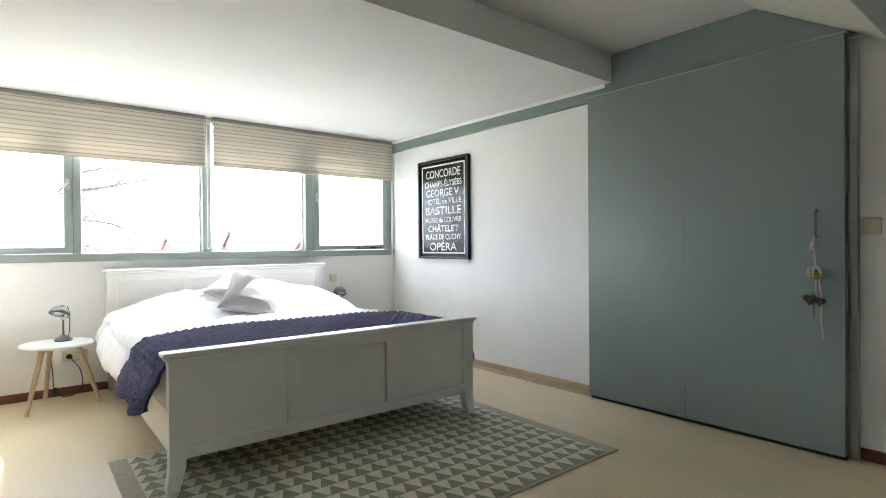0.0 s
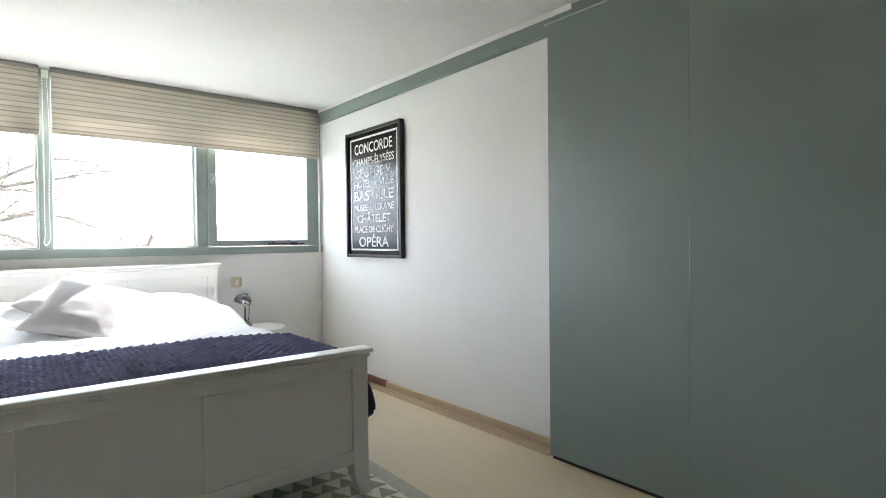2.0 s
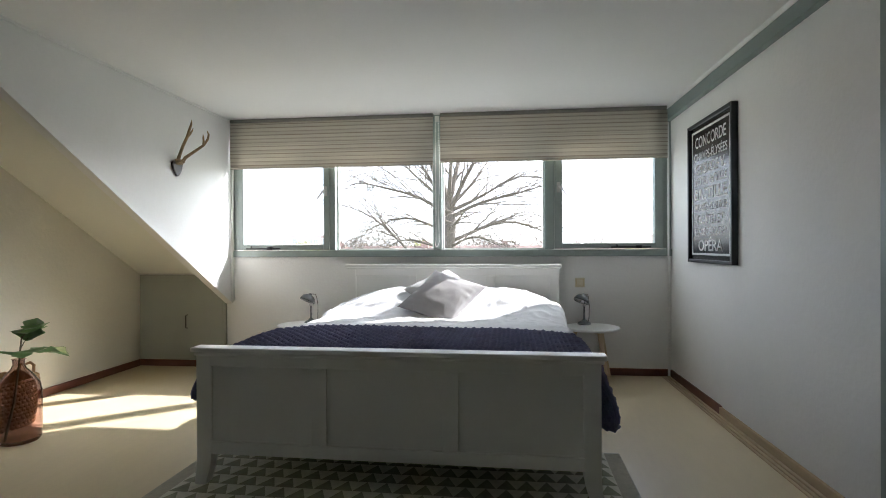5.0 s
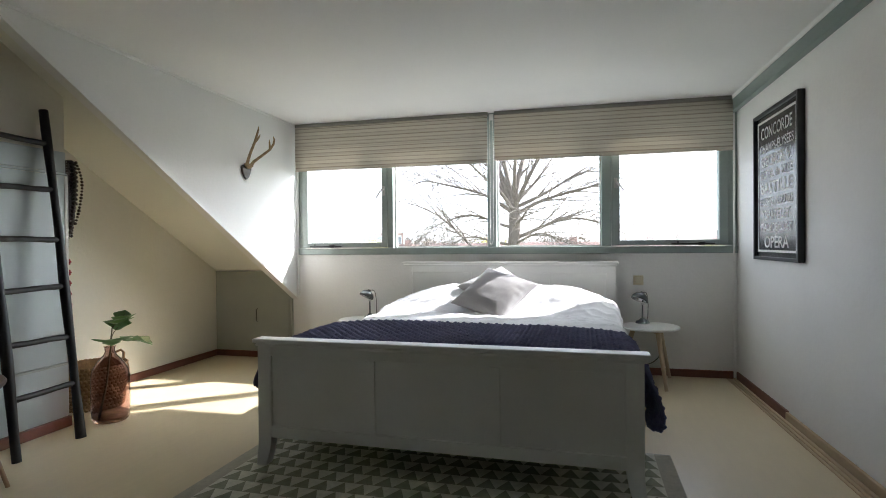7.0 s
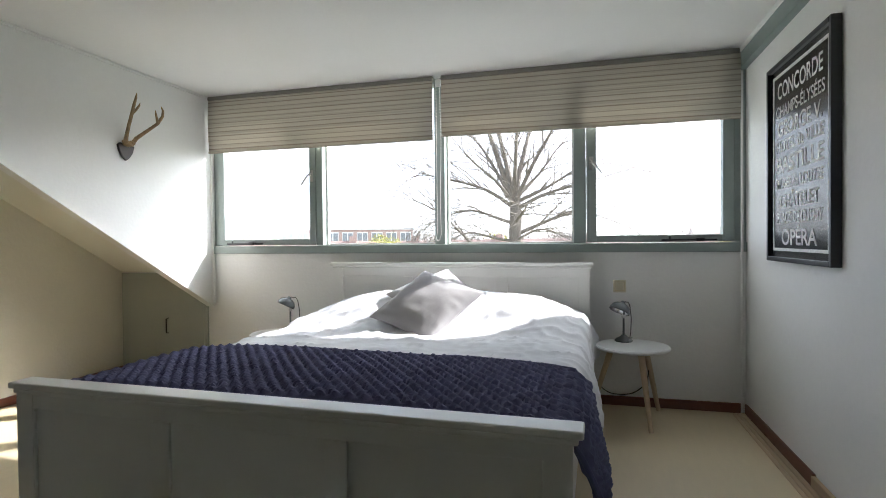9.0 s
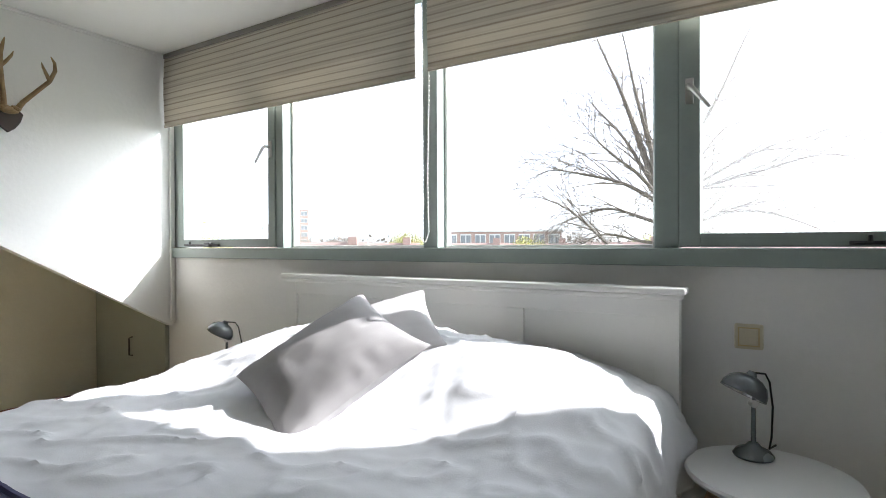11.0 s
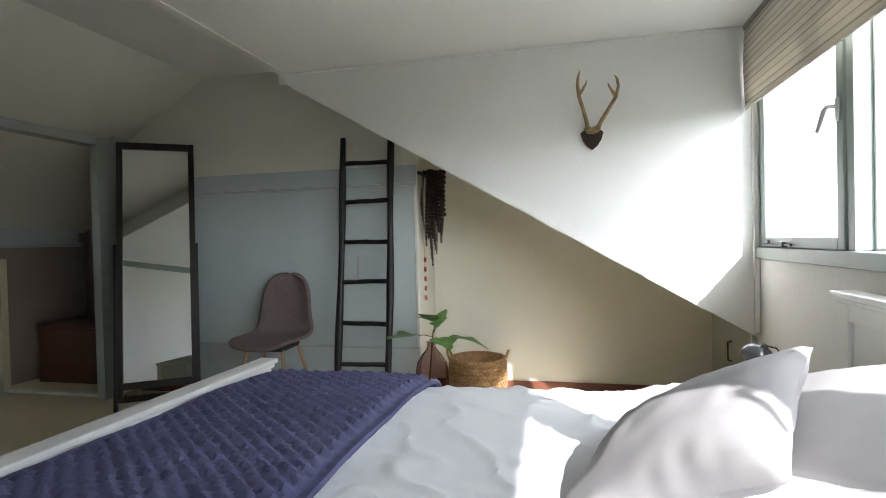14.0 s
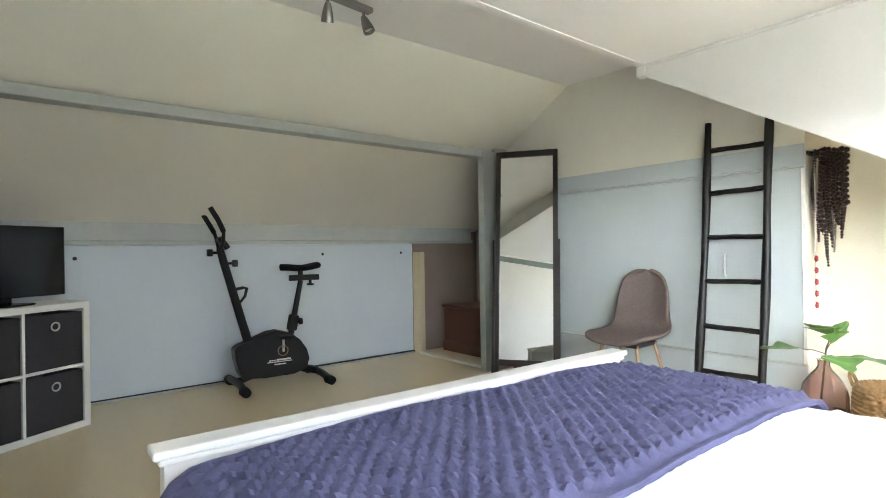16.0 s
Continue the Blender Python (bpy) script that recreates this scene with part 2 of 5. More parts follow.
door = tagged(thing("door_1", "", "", (XR - 0.085, 1.912, 0)), "large grey-green painted sliding door, closed", "door", kind="structure")
part("panel", boxes(((-0.02, 0, 0.022), (0.035, 0.7995, 2.118)), bevel=0.0006), GREEN, door)
part("panel", boxes(((-0.02, 0.8005, 0.022), (0.035, 1.489, 2.118)), bevel=0.0006), GREEN, door)
part("bottom_guide", boxes(((-0.004, 0.0, 0.001), (0.03, 1.484, 0.021))), DARK_GAP, door)
part("top_rail", boxes(((-0.026, -0.01, 2.119), (0.04, 1.504, 2.124))), BEAM, door)
part("handle", tube(bmesh.new(), [(-0.021, 0.115, 1.25), (-0.052, 0.115, 1.25), (-0.056, 0.115, 1.24), (-0.056, 0.115, 1.125), (-0.052, 0.115, 1.115), (-0.021, 0.115, 1.115)], 0.006, 10), DULL_STEEL, door, "slim dull steel bar handle", True)

# hatch beside the dormer
HATCH = material("grey_green_hatch_paint", (0.36, 0.38, 0.335), 0.5, var=0.04, scale=4, bump=0.08)
hatch = tagged(thing("door_2", "", "", (-0.485, YW - 0.012, 0)), "grey-green low storage hatch, closed", "hatch", kind="structure")
part("panel", box(bmesh.new(), (0, -0.012, 0.065), (0.80, 0.01, 0.832), 0.003), HATCH, hatch)
part("handle", tube(bmesh.new(), [(0.46, -0.013, 0.47), (0.46, -0.035, 0.465), (0.46, -0.035, 0.355), (0.46, -0.013, 0.35)], 0.005, 8), BLACK_METAL, hatch, "small dark bow handle", True)
structure("trim_hatch_edge", box(bmesh.new(), (0.32, YW - 0.03, 0.06), (0.345, YW - 0.001, 0.62), 0.003), HATCH, "grey-green strip beside the hatch", "trim")

# built-in cupboard front on the gable side
cup = tagged(thing("door_3", "", "", (XC, 1.70, 0)), "pale blue built-in cupboard front with two doors", "cupboard", kind="structure")
part("top_board", box(bmesh.new(), (-0.005, 0.0, 1.532), (0.012, 2.306, 1.655), 0.003), BLUE, cup)
part("door", box(bmesh.new(), (-0.005, 0.0, 0.388), (0.016, 1.719, 1.512), 0.001), BLUE, cup)
part("door", box(bmesh.new(), (-0.005, 1.7205, 0.388), (0.016, 2.29, 1.512), 0.001), BLUE, cup)
part("rail", box(bmesh.new(), (-0.005, 0.0, 1.516), (0.02, 2.306, 1.528), 0.002), BLUE, cup)
part("bottom_board", box(bmesh.new(), (-0.005, 0.0, 0.0), (0.012, 2.306, 0.37), 0.003), BLUE, cup)
part("ledge", box(bmesh.new(), (-0.005, 0.0, 0.372), (0.026, 2.306, 0.386), 0.002), BEAM, cup)
part("edge_strip", box(bmesh.new(), (-0.004, 2.292, 0.388), (0.02, 2.312, 1.512), 0.003), WHITE_WALL, cup)
for yy in (0.56, 1.873):
    part("handle", tube(bmesh.new(), [(0.016, yy, 1.02), (0.042, yy, 1.015), (0.042, yy, 0.885), (0.016, yy, 0.88)], 0.006, 10), STEEL, cup, "chrome bow handle", True)

# beams under the low slope
structure("beam_purlin", box(bmesh.new(), (0.252, 1.54, slope_low(1.54) - 0.035), (XR - 0.002, 1.655, slope_low(1.54) + 0.03), 0.006), BEAM, "blue-grey painted roof purlin", "beam")
structure("beam_low", prism(bmesh.new(), [(0.30, 1.15), (0.555, 1.15), (0.56, 1.18), (0.53, 1.185), (0.53, slope_low(0.53) + 0.01), (0.30, slope_low(0.53) + 0.02)], "x", -0.6, XR - 0.002), BEAM, "blue-grey painted beam over low sliding doors", "beam")
structure("beam_post", prism(bmesh.new(), [(0.10, 1.56), (0.225, 1.56), (0.225, 1.60), (0.25, 1.60), (0.25, 1.655), (0.10, 1.655)], "z", 0.0, slope_low(1.60) - 0.01), BEAM, "blue-grey painted wooden post", "post")
structure("wall_post_cheek", boxes(((XC - 0.3, 1.575, 0), (0.10, 1.645, slope_low(1.6) + 0.1))), BEAM, "blue-grey boarding beside the post", "wall")
PANEL = material("blue_white_panel", (0.58, 0.64, 0.68), 0.5, var=0.02, scale=2, bump=0.05)
low = tagged(thing("door_4", "", "", (0.18, YP, 0)), "pale blue low sliding doors under the beam, closed", "sliding door", kind="structure")
pan = part("panel", box(bmesh.new(), (0.0, -0.03, 0.022), (1.95, -0.012, 1.145), 0.002), PANEL, low)
pan2 = part("panel", box(bmesh.new(), (1.93, -0.01, 0.022), (3.95, 0.008, 1.145), 0.002), PANEL, low)
for host, xx, yy in ((pan, 0.146, -0.011), (pan, 1.036, -0.011), (pan2, 2.96, 0.009)):
    part("finger_hole", lathe(bmesh.new(), [(0, 0), (0.013, 0), (0.014, 0.002), (0.010, 0.0025), (0, 0.001)], 12, pose(xx, yy, 1.055, -90)), DARK_GAP, host, "round black finger hole")
part("floor_rail", boxes(((0.0, -0.035, 0.001), (3.95, 0.012, 0.02))), DARK_GAP, low)
structure("trim_panel_rail", box(bmesh.new(), (0.2, YP + 0.010, 0), (XR - 0.016, YP + 0.035, 0.012), 0.003), BEAM, "grey metal floor rail", "rail")
structure("trim_niche_jamb", box(bmesh.new(), (0.12, 0.47, 0), (0.178, 0.60, 1.06), 0.004), material("yellowed_cream_wood", (0.66, 0.56, 0.37), 0.55, var=0.08, scale=8, bump=0.1, stretch=(1, 1, 0.15)), "cream wooden jamb of a niche", "trim")
structure("trim_niche_sill", box(bmesh.new(), (0.14, 0.61, 0), (0.20, 1.555, 0.025), 0.004), CREAM_WALL, "cream wooden sill of a niche", "trim")
chest = tagged(thing("wooden_chest", "", "", (-0.38, 1.05, 0)), "low red-brown wooden chest in a dim niche", "chest")
part("body", box(bmesh.new(), (-0.25, -0.45, 0.001), (0.25, 0.45, 0.46), 0.008), BROWN, chest)
part("lid", box(bmesh.new(), (-0.265, -0.465, 0.462), (0.265, 0.465, 0.49), 0.006), BROWN, chest)
part("plinth", box(bmesh.new(), (0.251, -0.45, 0.002), (0.265, 0.45, 0.10), 0.003), BROWN, chest)

# ---- dormer window ----
GLASS = bpy.data.materials.new("window_glass")
GLASS.use_nodes = True
gn, gl = GLASS.node_tree.nodes, GLASS.node_tree.links
gn.remove(gn["Principled BSDF"])
g_t, g_g, g_m = gn.new("ShaderNodeBsdfTransparent"), gn.new("ShaderNodeBsdfGlossy"), gn.new("ShaderNodeMixShader")
g_g.inputs["Roughness"].default_value = 0.02
g_t.inputs["Color"].default_value = (0.93, 0.95, 0.94, 1)
g_m.inputs[0].default_value = 0.03
gl.new(g_t.outputs[0], g_m.inputs[1])
gl.new(g_g.outputs[0], g_m.inputs[2])
gl.new(g_m.outputs[0], gn["Material Output"].inputs["Surface"])

HAZY = GLASS.copy()
HAZY.name = "hazy_double_glazing"
hn, hl = HAZY.node_tree.nodes, HAZY.node_tree.links
h_d, h_m, h_n = hn.new("ShaderNodeBsdfTranslucent"), hn.new("ShaderNodeMixShader"), hn.new("ShaderNodeTexNoise")
h_r, h_o = hn.new("ShaderNodeMapRange"), hn["Material Output"]
h_d.inputs["Color"].default_value = (0.93, 0.95, 0.95, 1)
h_n.inputs["Scale"].default_value = 3.0
h_r.inputs["To Min"].default_value, h_r.inputs["To Max"].default_value = 0.03, 0.11
hl.new(h_n.outputs[0], h_r.inputs["Value"])
hl.new(h_r.outputs[0], h_m.inputs[0])
hl.new(h_o.inputs["Surface"].links[0].from_socket, h_m.inputs[1])
hl.new(h_d.outputs[0], h_m.inputs[2])
hl.new(h_m.outputs[0], h_o.inputs["Surface"])

win = tagged(thing("window_1", "", "", (0, 0, 0)), "wide dormer window with grey-green wooden frame and four panes", "window", kind="structure")
ZB, ZT = 1.003, 2.226
Y0, Y1 = YW + 0.002, YW + 0.12
part("sill_rail", box(bmesh.new(), (XL - 0.02, YW - 0.022, ZB - 0.014), (XR + 0.004, Y1, ZB + 0.046), 0.004), FRAME, win)
part("top_rail", box(bmesh.new(), (XL - 0.02, Y0, ZT - 0.05), (XR + 0.004, Y1, ZT), 0.004), FRAME, win)
for x0, x1, yy in ((XL + 0.004, XL + 0.052, 0.0), (1.300, 1.352, 0.0), (2.222, 2.296, 0.0), (3.172, 3.250, 0.0), (4.128, XR + 0.004, 0.0)):
    part("post", box(bmesh.new(), (x0, Y0 + 0.002, ZB + 0.047), (x1, Y1, ZT - 0.051), 0.004), FRAME, win)
for x0, x1 in ((1.352, 2.222), (2.296, 3.172)):
    bm = bmesh.new()
    for a, b in (((x0 + 0.001, YW + 0.065, ZB + 0.047), (x0 + 0.014, YW + 0.095, ZT - 0.052)), ((x1 - 0.014, YW + 0.065, ZB + 0.047), (x1 - 0.001, YW + 0.095, ZT - 0.052)), ((x0 + 0.015, YW + 0.065, ZB + 0.047), (x1 - 0.015, YW + 0.095, ZB + 0.058))):
        box(bm, a, b, 0.002)
    part("glazing_bead", bm, BED_WHITE, win, "thin white glazing bead")
    pane = part("pane", boxes(((x0 + 0.002, YW + 0.096, ZB + 0.047), (x1 - 0.002, YW + 0.100, ZT - 0.052))), GLASS, win)
    pane.visible_shadow = False
for x0, x1, hx, side, w in ((XL + 0.054, 1.298, 1.270, -1, 0.052), (3.252, 4.126, 3.284, 1, 0.064)):
    z0, z1 = ZB + 0.05, ZT - 0.055
    case = part("casement", boxes(((x0, Y0 - 0.006, z0), (x0 + w, YW + 0.07, z1)), ((x1 - w, Y0 - 0.006, z0), (x1, YW + 0.07, z1)), ((x0 + w, Y0 - 0.006, z0), (x1 - w, YW + 0.07, z0 + 0.045)), ((x0 + w, Y0 - 0.006, z1 - 0.05), (x1 - w, YW + 0.07, z1)), bevel=0.003), FRAME, win)
    pane = part("pane", boxes(((x0 + w - 0.004, YW + 0.045, z0 + 0.04), (x1 - w + 0.004, YW + 0.049, z1 - 0.045))), HAZY, case, "pane hazed by failed double glazing")
    pane.visible_shadow = False
    bm = box(bmesh.new(), (hx - 0.013, Y0 - 0.016, 1.525), (hx + 0.013, Y0 - 0.006, 1.61), 0.003)
    tube(bm, [(hx, Y0 - 0.016, 1.578), (hx, Y0 - 0.045, 1.578), (hx + side * 0.012, Y0 - 0.05, 1.568), (hx + side * 0.065, Y0 - 0.052, 1.498)], [0.008, 0.008, 0.009, 0.007], 8)
    part("handle", bm, STEEL, case, "worn metal window handle", True)
    sx = x0 + 0.08 if side < 0 else x1 - 0.42
    bm = box(bmesh.new(), (sx, Y0 - 0.024, z0 + 0.006), (sx + 0.32, Y0 - 0.012, z0 + 0.018), 0.003)
    box(bm, (sx + 0.20, Y0 - 0.03, z0 + 0.002), (sx + 0.25, Y0 - 0.008, z0 + 0.026), 0.003)
    tube(bm, [(sx + 0.05, Y0 - 0.018, z0 + 0.012), (sx + 0.05, Y0 - 0.018, z0 + 0.034)], 0.006, 8)
    part("stay", bm, BLACK_METAL, case, "dark metal casement stay", True)

# ---- blinds ----
BLIND = material("striped_blind_cloth", (0.70, 0.655, 0.56), 0.85, var=0.05, scale=30, bump=0.2, bump_scale=300, stretch=(0.1, 1, 1))
n, l = BLIND.node_tree.nodes, BLIND.node_tree.links
b_co, b_wave = n["Texture Coordinate"], n.new("ShaderNodeTexNoise")
b_sep, b_cmb, b_mul = n.new("ShaderNodeSeparateXYZ"), n.new("ShaderNodeCombineXYZ"), n.new("ShaderNodeMixRGB")
l.new(b_co.outputs["Object"], b_sep.inputs[0])
l.new(b_sep.outputs["Z"], b_cmb.inputs["Z"])
b_wave.inputs["Scale"].default_value, b_wave.inputs["Detail"].default_value = 48, 2
l.new(b_cmb.outputs[0], b_wave.inputs["Vector"])
b_ramp = n.new("ShaderNodeValToRGB")
b_ramp.color_ramp.elements[0].position, b_ramp.color_ramp.elements[1].position = 0.38, 0.52
b_ramp.color_ramp.elements[0].color, b_ramp.color_ramp.elements[1].color = (0.80, 0.78, 0.76, 1), (1, 1, 1, 1)
l.new(b_wave.outputs[0], b_ramp.inputs[0])
b_mul.blend_type = "MULTIPLY"
b_mul.inputs[0].default_value = 1.0
b_base = n["Principled BSDF"].inputs["Base Color"]
l.new(b_base.links[0].from_socket, b_mul.inputs[1])
l.new(b_ramp.outputs[0], b_mul.inputs[2])
l.new(b_mul.outputs[0], b_base)
b_band, b_br, b_m2 = n.new("ShaderNodeTexWave"), n.new("ShaderNodeValToRGB"), n.new("ShaderNodeMixRGB")
b_band.bands_direction = "Z"
b_band.inputs["Scale"].default_value, b_band.inputs["Distortion"].default_value = 9.6, 0.25
b_band.inputs["Detail Scale"].default_value = 3.0
l.new(b_co.outputs["Object"], b_band.inputs["Vector"])
b_br.color_ramp.elements[0].position, b_br.color_ramp.elements[1].position = 0.03, 0.16
b_br.color_ramp.elements[0].color, b_br.color_ramp.elements[1].color = (0.66, 0.63, 0.60, 1), (1, 1, 1, 1)
l.new(b_band.outputs[0], b_br.inputs[0])
b_m2.blend_type = "MULTIPLY"
b_m2.inputs[0].default_value = 1.0
l.new(b_mul.outputs[0], b_m2.inputs[1])
l.new(b_br.outputs[0], b_m2.inputs[2])
l.new(b_m2.outputs[0], b_base)
b_tl, b_mix = n.new("ShaderNodeBsdfTranslucent"), n.new("ShaderNodeMixShader")
l.new(b_m2.outputs[0], b_tl.inputs["Color"])
b_mix.inputs[0].default_value = 0.22
l.new(n["Principled BSDF"].outputs[0], b_mix.inputs[1])
l.new(b_tl.outputs[0], b_mix.inputs[2])
l.new(b_mix.outputs[0], n["Material Output"].inputs["Surface"])
BLIND_RAIL = material("taupe_rail", (0.26, 0.25, 0.215), 0.6, var=0.04)
WHITE_PLASTIC = material("white_plastic", (0.78, 0.77, 0.74), 0.4, var=0.02)


def blind(x0, x1, zb):
    w = x1 - x0
    ob = tagged(thing("roller_blind", "", "", (x0, 5.938, zb)), "half-lowered beige striped roller blind at the window", "blind", group="window blinds")
    h = 2.178 - zb
    bm = bmesh.new()
    rows = 34
    prev = None
    for i in range(rows + 1):
        z = 0.012 + (h - 0.012) * i / rows
        bulge = 0.0014 * math.sin(i * 0.9) + 0.010 * math.sin(math.pi * i / rows)
        cur = [bm.verts.new((0.004 + (w - 0.008) * k / 12, -bulge * (0.7 + 0.3 * math.sin(k)), z)) for k in range(13)]
        if prev:
            for k in range(12):
                bm.faces.new((prev[k], prev[k + 1], cur[k + 1], cur[k]))
        prev = cur
    cloth = part("cloth", bm, BLIND, ob, smooth=True)
    cloth.modifiers.new("thick", "SOLIDIFY").thickness = 0.003
    part("bottom_bar", box(bmesh.new(), (0.002, -0.007, 0.0), (w - 0.002, 0.007, 0.016), 0.004), BLIND, ob)
    part("head_rail", box(bmesh.new(), (0.0, -0.006, h + 0.001), (w, 0.05, h + 0.030), 0.006), BLIND_RAIL, ob, "grey head rail")
    return ob


blind(0.415, 2.235, 1.768)
blind(2.290, 4.15, 1.786)
cord = tagged(thing("blind_chain", "", "", (2.262, 5.962, 1.06)), "white bead pull chain hanging between two blinds", "blind chain")
bm = bmesh.new()
loop = [(-0.012, 0.002 * math.sin(i), 1.12 - i * 0.0205) for i in range(52)] + [(-0.006 + 0.014 * math.cos(a), 0, 0.045 + 0.03 * math.sin(a)) for a in [math.pi * (1 + k / 8) for k in range(1, 8)]] + [(0.016 - 0.004 * math.sin(i * 0.15), 0, 0.06 + i * 0.0205) for i in range(52)]
tube(bm, loop, 0.0015, 5)
for p in loop[::1]:
    bmesh.ops.create_icosphere(bm, subdivisions=1, radius=0.0042, matrix=Matrix.Translation(p))
part("chain", bm, WHITE_PLASTIC, cord)
part("chain_end", box(bmesh.new(), (-0.016, -0.006, 1.08), (0.02, 0.01, 1.13), 0.003), WHITE_PLASTIC, cord)

# ---- bed ----
bed = tagged(thing("double_bed", "", "", (2.326, 3.72, 0), -1.2), "white painted wooden double bed with panelled foot and head", "bed")
HX = 0.885


def bed_leg(x, y, sx, sy, z1, foot):
    """A square leg with a foot that sweeps outward."""
    bm = bmesh.new()
    rows = [(0.0, foot), (0.03, foot * 0.75), (0.07, foot * 0.35), (0.12, 0.0), (z1, 0.0)]
    rings = []
    for z, out in rows:
        t = 0.034 if z > 0.1 else 0.025 + 0.009 * z / 0.1
        s = 1 if x > 0 else -1
        rings.append([bm.verts.new((x + s * out + dx * t, y + dy * 0.027, z)) for dx, dy in ((-1, -1), (1, -1), (1, 1), (-1, 1))])
    bm.faces.new(rings[0][::-1])
    bm.faces.new(rings[-1])
    for a, b in zip(rings, rings[1:]):
        for k in range(4):
            bm.faces.new((a[k], a[(k + 1) % 4], b[(k + 1) % 4], b[k]))
    return bm


foot = part("footboard", box(bmesh.new(), (-HX + 0.03, -0.018, 0.148), (HX - 0.03, 0.016, 0.60), 0.002), BED_WHITE, bed)
bm = bmesh.new()
box(bm, (-HX + 0.036, -0.029, 0.545), (HX - 0.036, -0.018, 0.60), 0.002)
box(bm, (-HX + 0.036, -0.029, 0.149), (HX - 0.036, -0.018, 0.205), 0.002)
for x0, x1 in ((-0.35, -0.28), (0.23, 0.30), (-HX + 0.036, -HX + 0.07), (HX - 0.07, HX - 0.036)):
    box(bm, (x0, -0.029, 0.2055), (x1, -0.018, 0.5445), 0.002)
part("panel_frame", bm, BED_WHITE, foot)
bm = box(bmesh.new(), (-0.913, -0.042, 0.607), (0.913, 0.042, 0.628), 0.006, 3)
box(bm, (-0.90, -0.034, 0.590), (0.90, 0.034, 0.607), 0.006, 3)
part("cap", bm, BED_WHITE, foot, "white moulded cap rail")
for s in (-1, 1):
    part("leg", bed_leg(s * (HX - 0.032), -0.004, 1, 1, 0.592, 0.022), BED_WHITE, bed)
    part("leg", bed_leg(s * (HX - 0.032) + 0.012, 2.175, 1, 1, 0.90, 0.0), BED_WHITE, bed)
    part("side_rail", box(bmesh.new(), (s * 0.848 - 0.014, 0.03, 0.14), (s * 0.848 + 0.014, 2.165, 0.33), 0.003), BED_WHITE, bed)
HO = Matrix.Translation((0.012, 0.02, 0))
headb = part("headboard", box(bmesh.new(), (-HX + 0.03, 2.142, 0.148), (HX - 0.03, 2.17, 0.90), 0.002, m=HO), BED_WHITE, bed)
bm = bmesh.new()
box(bm, (-HX + 0.036, 2.131, 0.832), (HX - 0.036, 2.142, 0.90), 0.002, m=HO)
for x0, x1 in ((-0.36, -0.29), (0.295, 0.365), (-HX + 0.036, -HX + 0.07), (HX - 0.07, HX - 0.036)):
    box(bm, (x0, 2.131, 0.25), (x1, 2.142, 0.8315), 0.002, m=HO)
part("panel_frame", bm, BED_WHITE, headb)
bm = box(bmesh.new(), (-0.908, 2.112, 0.905), (0.908, 2.19, 0.926), 0.006, 3, HO)
box(bm, (-0.896, 2.122, 0.888), (0.896, 2.18, 0.905), 0.006, 3, HO)
part("cap", bm, BED_WHITE, headb, "white moulded cap rail")
part("slat_base", box(bmesh.new(), (-0.833, 0.03, 0.28), (0.833, 2.13, 0.31), 0.004), RAW_WOOD, bed)

SHEET = material("white_cotton", (0.74, 0.745, 0.76), 0.9, var=0.015, scale=5, bump=0.12, bump_scale=260, spec=0.2)
BED_TURN = pose(2.326, 3.72, 0, 0, 0, -1.2) @ Matrix.Translation((-2.345, -3.69, 0))
mattress = tagged(part("mattress", box(bmesh.new(), (1.485, 3.74, 0.312), (3.205, 5.80, 0.50), 0.03, 4), SHEET, smooth=True), "white mattress on the bed, mostly covered", "mattress")
mattress.matrix_basis = BED_TURN


def smooth01(a, b, x):
    t = max(0.0, min(1.0, (x - a) / (b - a)))
    return t * t * (3 - 2 * t)


XB = 2.345


def bed_top(x, y):
    s = min(1.0, abs(x - XB) / 0.90)
    z = 0.545 + 0.03 * (1 - s ** 4)
    hump = smooth01(5.04, 5.54, y) * (1 - 0.35 * smooth01(5.62, 5.82, y))
    z += hump * 0.170 * (1 - 0.85 * s ** (2.5 if x < XB else 5.0))
    z += 0.010 * noise.noise(Vector((x * 2.2, y * 2.2, 1.0)))
    return z


